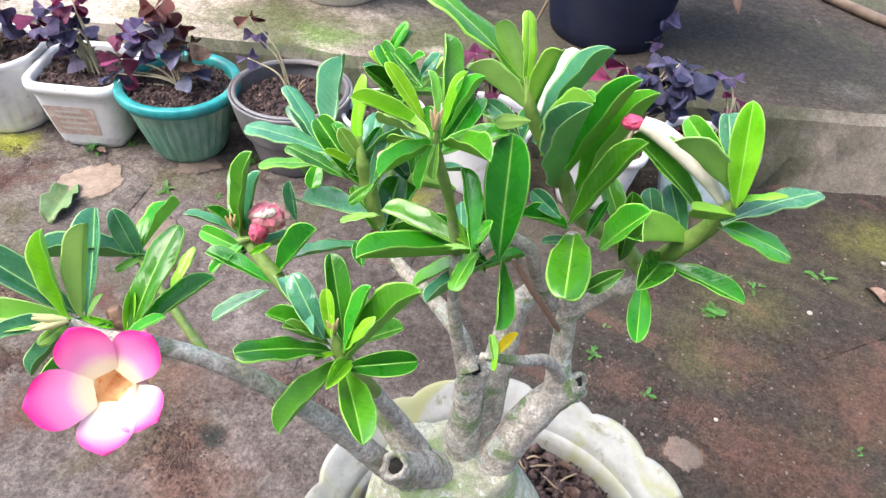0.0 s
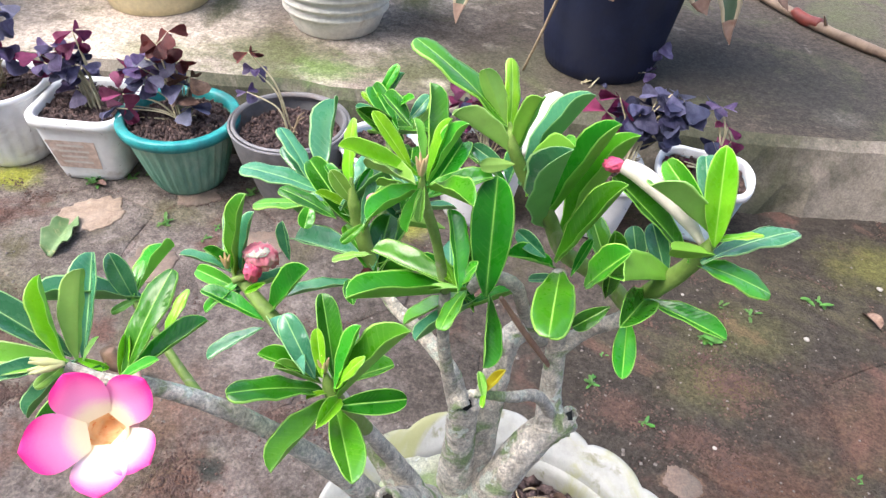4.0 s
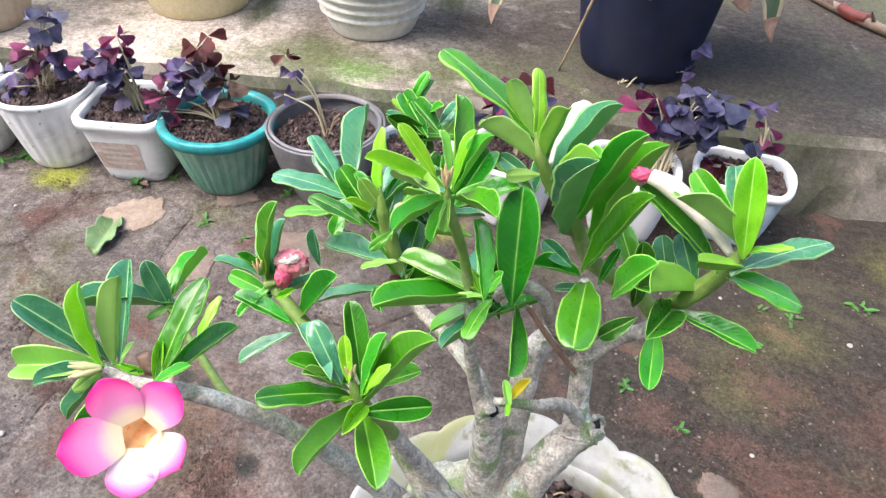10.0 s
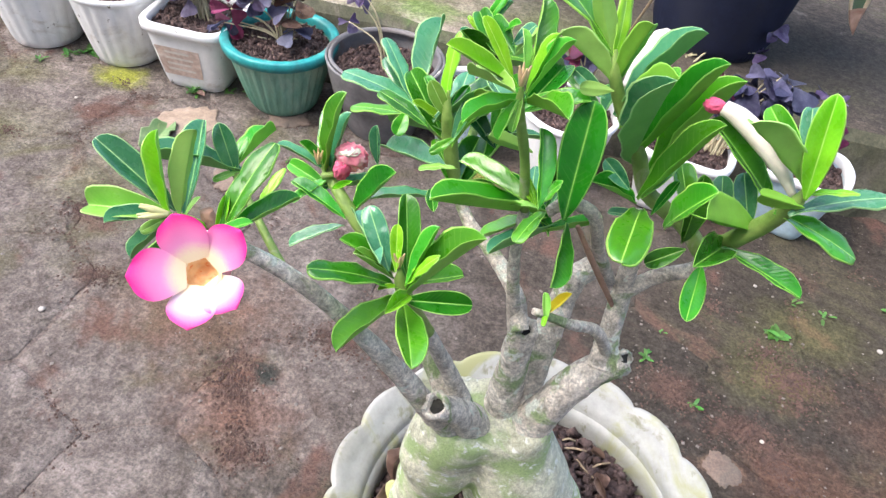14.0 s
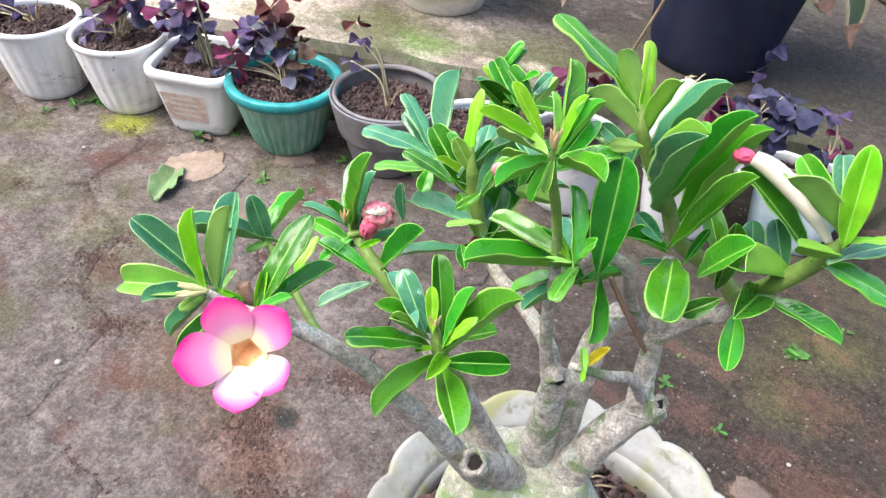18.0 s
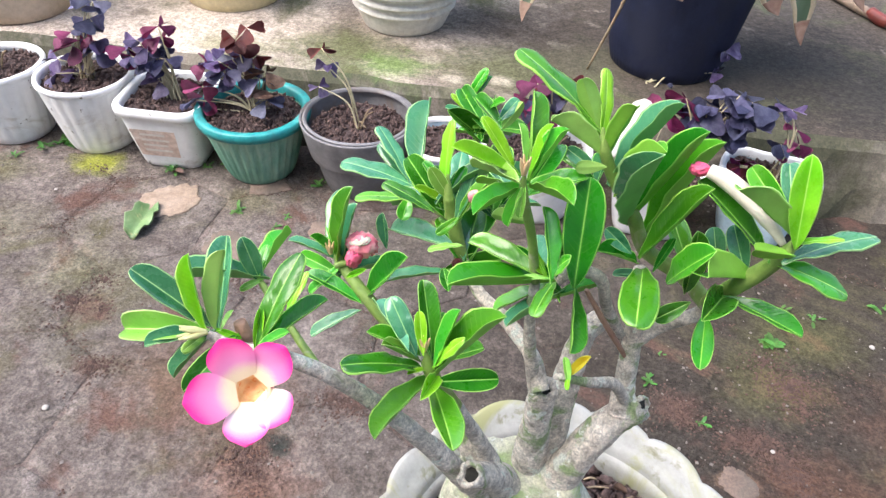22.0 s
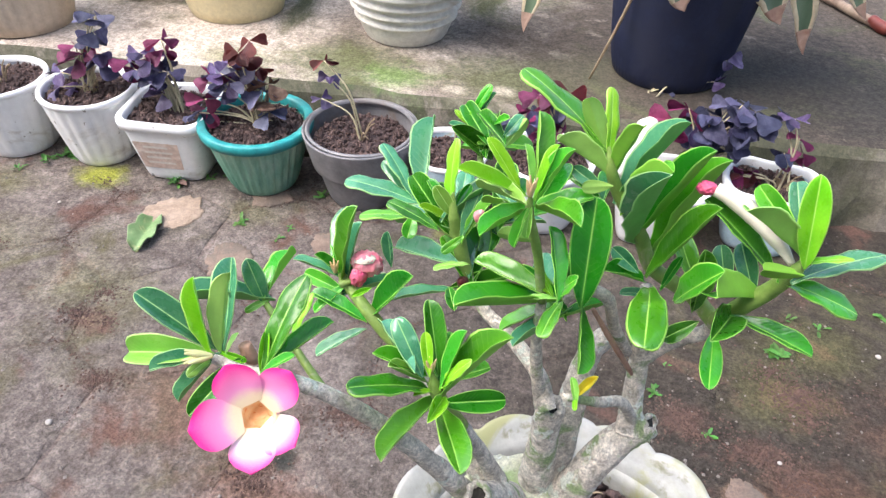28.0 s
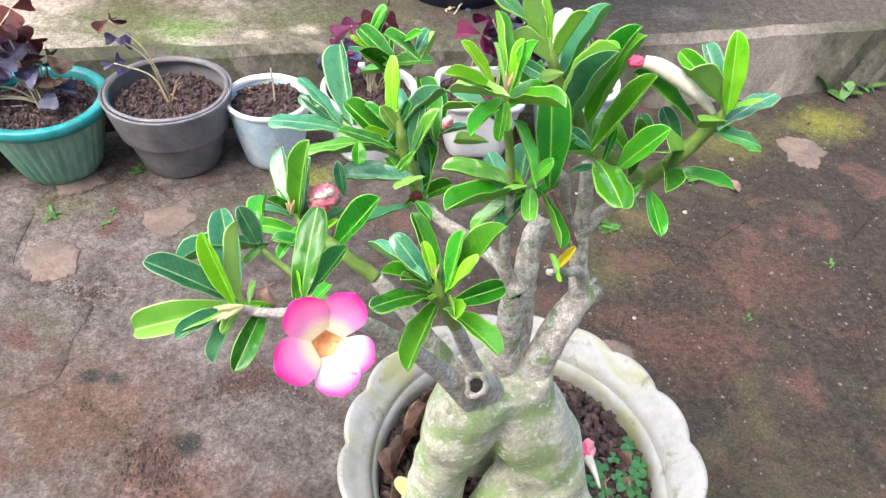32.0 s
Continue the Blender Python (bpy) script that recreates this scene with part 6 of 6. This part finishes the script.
whorl((0.239, -0.167, 0.56), [
    ((-1, 2, -2), -98, 13, 4.6, 0.39, 'm', 6), ((18, -10, -6), -159, -32, 1.6, 0.52, 'd', -35), ((-6, 4, 2), -148, 31, 2.7, 0.35, 'd', -18),
    ((-11, -1, 13), 166, 35, 1.5, 0.52, 'b', -55), ((-1, 4, -5), -178, -8, 1.4, 0.35, 'b', -19),
])
whorl((0.288, -0.174, 0.594), [
    ((1, -2, 3), 135, 76, 3.7, 0.31, 'y', -62), ((1, -1, 1), 69, 56, 1.1, 0.54, 'y', -3), ((-3, 2, 8), 129, 25, 2.8, 0.36, 'm', -48),
    ((-2, 3, 9), 92, 25, 2.7, 0.35, 'b', -13), ((0, 1, 2), -160, 39, 4.2, 0.35, 'p', 42), ((2, -3, -7), 25, 9, 3.9, 0.35, 'b', -9),
    ((2, -1, 0), -7, 26, 1.8, 0.26, 'y', -3), ((-1, 1, -13), 0, -19, 3.5, 0.35, 'm', 19), ((0, -4, -3), -162, 14, 1.8, 0.37, 'm', 124),
])
whorl((0.149, -0.215, 0.529), [
    ((-4, 1, -5), -144, 29, 4.0, 0.35, 'd', 5), ((8, -5, -3), 14, 2, 2.6, 0.42, 'd', 37), ((1, 4, -16), -120, -10, 3.7, 0.35, 'm', 15),
    ((5, -6, -9), -68, 17, 4.0, 0.35, 'm', -12), ((5, -5, -2), -96, 30, 2.5, 0.29, 'y', -23), ((6, 1, -4), 18, 51, 4.3, 0.35, 'm', -3),
    ((5, -1, 6), 61, 56, 2.6, 0.35, 'm', -27), ((5, -1, 2), -9, 63, 2.6, 0.26, 'y', 26), ((0, 10, 0), 113, 45, 3.2, 0.35, 'd', 15),
    ((-2, 1, 9), 110, 44, 1.8, 0.33, 'y', -6), ((-6, 1, 8), 136, 42, 2.6, 0.42, 'b', -21),
])
whorl((0.149, -0.215, 0.529), [
    ((-9, -3, 14), 128, -6, 3.4, 0.35, 'b', 29), ((-6, 4, 2), -168, 34, 2.6, 0.35, 'm', -14), ((-5, 3, -1), -148, 47, 2.4, 0.33, 'p', 3),
    ((0, -1, -2), -156, -9, 1.0, 0.26, 'y', -13),
])
whorl((0.212, -0.202, 0.52), [
    ((1, 3, 0), -14, 68, 1.9, 0.26, 'Y', 50), ((0, -1, 1), 115, 48, 1.2, 0.35, 'p', 4), ((0, -1, 1), -91, 6, 0.8, 0.33, 'y', 6),
])
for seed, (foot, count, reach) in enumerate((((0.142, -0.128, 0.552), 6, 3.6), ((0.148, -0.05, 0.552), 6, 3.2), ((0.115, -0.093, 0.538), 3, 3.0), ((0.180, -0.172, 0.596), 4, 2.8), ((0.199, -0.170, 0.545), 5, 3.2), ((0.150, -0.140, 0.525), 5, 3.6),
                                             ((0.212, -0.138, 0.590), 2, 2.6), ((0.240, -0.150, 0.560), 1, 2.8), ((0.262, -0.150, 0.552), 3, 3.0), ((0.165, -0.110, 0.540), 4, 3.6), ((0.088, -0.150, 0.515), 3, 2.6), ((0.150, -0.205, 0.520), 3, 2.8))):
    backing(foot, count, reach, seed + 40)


# the hollow at the end of the thick right stub opens to the side
wound_turn = Vector((0.78, -0.42, 0.42)).to_track_quat("Z", "Y").to_matrix().to_4x4()
wound_turn.translation = loc(0.2588, -0.1660, 0.4615)
stub_wound = part("cut_face", lumpy_disc(0.0062, 0.0004, 0.0016, 7.7, rings=6, segs=24, shape=lambda a: 1 + 0.25 * noise.noise(Vector((math.cos(a) * 2, math.sin(a) * 2, 3)))), WOUND, adenium, "black hollow pruning wound", at=wound_turn)
part("callus", lathe([(0.0060, -0.002), (0.0078, 0.0000), (0.0074, 0.0016), (0.0060, 0.0018), (0.0054, -0.001)], 32,
                     lambda a, r, zz, k: (r * (1 + 0.22 * noise.noise(Vector((math.cos(a) * 2, math.sin(a) * 2, 3)))), zz + 0.002 * noise.noise(Vector((math.cos(a) * 3, math.sin(a) * 3, 9))))), BARK, stub_wound, "ragged pale callus")


# flower: five rounded petals round an orange throat
def petal_mesh(name, material, flare):
    bm = bmesh.new()
    lay = bm.verts.layers.float.new("along")
    rows = []
    for k in range(13):
        s = math.sin(k / 12 * math.pi / 2)
        w = (0.25 + 0.29 * math.sin(min(1.0, s * 1.35) * math.pi / 2) ** 1.1) * (max(0.0, 1.0 - s ** 4.2)) ** 0.5 + 0.015
        row = []
        for j in range(11):
            c = -1 + j / 5
            x = 0.22 + s * (0.85 - 0.05 * c * c * s)
            z = -0.05 + 0.16 * s - 0.20 * s * s + flare * abs(c) ** 2 * w * s + 0.02 * math.sin(c * 4 + s * 5 + flare * 30) * s
            v = bm.verts.new((x, w * c, z))
            v[lay] = min(1.0, 0.05 + 0.74 * s ** 1.5 + 0.28 * abs(c) ** 2.2 * s)
            row.append(v)
        rows.append(row)
    for a, b in zip(rows, rows[1:]):
        for j in range(10):
            bm.faces.new((a[j], b[j], b[j + 1], a[j + 1]))
    return mesh_of(bm, name, material)


F = Vector((0.0975, -0.2715, 0.5705)) - BASE
facing = Vector((0.10, -0.56, 0.82)).normalized()
right = Vector((1, 0, 0.02)) - facing * facing.x
right.normalize()
upward = facing.cross(right)
frame_m = Matrix((right, upward, facing)).transposed().to_4x4()
frame_m.translation = F
bm = lathe([(0.0070, 0.0016), (0.0063, 0.0014), (0.0056, 0.0006), (0.0050, -0.0008), (0.0042, -0.0028), (0.0030, -0.0042), (0.0001, -0.0048)], 40,
           lambda a, r, zz, k: (r * (1 + 0.03 * math.cos(5 * a + 0.4) + 0.02 * math.cos(20 * a)), zz))
bm.faces.ensure_lookup_table()
for k, f in enumerate(bm.faces):
    f.material_index = 1 if k < 80 else 0
flower = part("flower", bm, [THROAT, THROATRIM], adenium, "open pink and white five-petalled flower with an orange throat", at=frame_m)
bm = bmesh.new()
tube(bm, [(0, 0.0, -0.007), (0.0, 0.003, -0.013), (-0.001, 0.010, -0.019), (-0.004, 0.020, -0.022)], [0.0050, 0.0046, 0.0030, 0.0016], sides=12, cap=False)
part("flower_tube", bm, BUDPINK, flower, "pale pink flower tube")
petal_a, petal_b = petal_mesh("petal", PETAL, 0.10), petal_mesh("petal", PETALPALE, 0.16)
turn_in = frame_m.to_3x3().inverted()
for reach, me, wide, twist in (((-9.9, 3.2, 20.0), petal_a, 0.78, 0.10), ((11.3, 7.6, 17.0), petal_a, 0.78, -0.10), ((16.5, -8.5, -1.0), petal_b, 0.86, 0.20), ((4.7, -19.4, -4.4), petal_b, 0.84, 0.0), ((-16.2, -15.3, 7.9), petal_a, 0.78, 0.0)):
    p = turn_in @ (Vector(reach) / 1000)
    s = p.length / 1.09
    out = Vector((p.x, p.y, 0)).normalized()
    part("petal", me, None, flower, at=aim((0, 0, 0.0), p, Vector((-twist * out.y, twist * out.x, 1))) @ Matrix.Diagonal((s, s * wide, s, 1)))


def crumple(rx, ry, rz, freq, amount, seed):
    """A crushed lump of petal with sharp folds."""
    bm = bmesh.new()
    bmesh.ops.create_icosphere(bm, subdivisions=4, radius=1.0)
    for v in bm.verts:
        k = 1 - amount * abs(noise.noise(v.co * freq + Vector((seed, 0, 0)))) - 0.5 * amount * abs(noise.noise(v.co * freq * 2.3 + Vector((0, seed, 0))))
        v.co = Vector((v.co.x * rx, v.co.y * ry, v.co.z * rz)) * (k + 0.25)
    return bm


# buds
def bud(points, radii, material, label, tip=None, slot_from=0.75, name="flower_bud"):
    bm = bmesh.new()
    loops = tube(bm, [loc(*p) for p in points], radii, sides=14, steps=6, rough=0.05, freq=200)
    if tip:
        n = len(bm.faces)
        for k, f in enumerate(list(bm.faces)):
            if k / n > slot_from:
                f.material_index = 1
    return part(name, bm, [material, tip] if tip else material, adenium, label)


bud([(0.2868, -0.1715, 0.5905), (0.2800, -0.1650, 0.5965), (0.2700, -0.1580, 0.6025), (0.2610, -0.1525, 0.6060), (0.2550, -0.1495, 0.6068)], [0.0014, 0.0032, 0.0042, 0.0039, 0.0030], BUDWHITE, "long cream flower bud with a red tip")
part("bud_tip", crumple(0.0038, 0.0028, 0.0028, 2.2, 0.5, 5), BUDRED, adenium, "crimson twisted petal tips of the bud", at=Matrix.Translation(loc(0.2515, -0.1478, 0.6058)))
bud([(0.2170, -0.1330, 0.5960), (0.2205, -0.1215, 0.5975), (0.2245, -0.1135, 0.6020), (0.2285, -0.1070, 0.6085), (0.2298, -0.1045, 0.6115)], [0.0012, 0.0036, 0.0058, 0.0056, 0.0022], BUDWHITE, "plump white flower bud")
branch([(0.0862, -0.1519, 0.5180), (0.0930, -0.1480, 0.5200), (0.1000, -0.1440, 0.5270)], [0.0022, 0.0018, 0.0022], GREEN_STEM, "flower_stalk", "short stalk of the wilted flower")


wilt = part("wilted_flower", crumple(0.0084, 0.0062, 0.0070, 2.6, 0.6, 3), WILT, adenium, "crumpled wilted pink flower", at=Matrix.Translation(loc(0.1004, -0.1466, 0.5316)) @ Matrix.Scale(0.94, 4))
part("petal", crumple(0.0044, 0.0040, 0.0080, 2.4, 0.6, 8), BUDRED, wilt, "deep pink hanging petal", at=pose(-0.0036, -0.0038, -0.0060, 0, 20, 0))
part("petal", crumple(0.0056, 0.0036, 0.0018, 2.4, 0.6, 11), BUDWHITE, wilt, "faded cream petal edge", at=pose(-0.0004, -0.0022, 0.0046, 0, -14, 0))
bud([(0.1573, -0.1625, 0.5826), (0.1583, -0.1648, 0.5875), (0.1595, -0.1669, 0.5913)], [0.001, 0.0026, 0.0012], BUDPINK, "small pale pink bud")
bud([(0.1489, -0.1325, 0.5152), (0.1502, -0.1399, 0.5225), (0.1504, -0.1454, 0.5280)], [0.002, 0.0032, 0.002], MAROON, "dark withered bud scar", name="bud_scar")
bud([(0.0757, -0.2290, 0.5444), (0.0748, -0.2317, 0.5500), (0.0729, -0.2305, 0.5558)], [0.002, 0.0032, 0.0026], TWIG, "brown withered bud", name="bud_scar")
for k, (dx, dy, dz) in enumerate(((-0.010, -0.002, 0.003), (-0.011, -0.004, -0.001), (-0.008, -0.005, 0.005), (-0.009, -0.006, 0.0), (-0.006, -0.007, 0.002))):
    o = Vector((0.0672, -0.2448, 0.5637))
    bud([tuple(o), tuple(o + Vector((dx, dy, dz)) * 0.5), tuple(o + Vector((dx, dy, dz)))], [0.0009, 0.0013, 0.0004], BUDGREEN, "tiny pale yellow bud", name="young_bud")
for foot in ((0.1475, -0.2120, 0.5330), (0.1790, -0.1800, 0.6110), (0.0830, -0.1480, 0.5210)):
    o = Vector(foot)
    for k in range(4):
        a = k * 1.6 + 0.4
        bud([tuple(o + Vector((0, 0, 0.002))), tuple(o + Vector((0.0012 * math.cos(a), 0.0012 * math.sin(a), 0.006))), tuple(o + Vector((0.0022 * math.cos(a), 0.0022 * math.sin(a), 0.010)))],
            [0.0010, 0.0009, 0.0003], NEWTIP, "tiny pinkish growing tip", name="young_bud")

build_pavers()
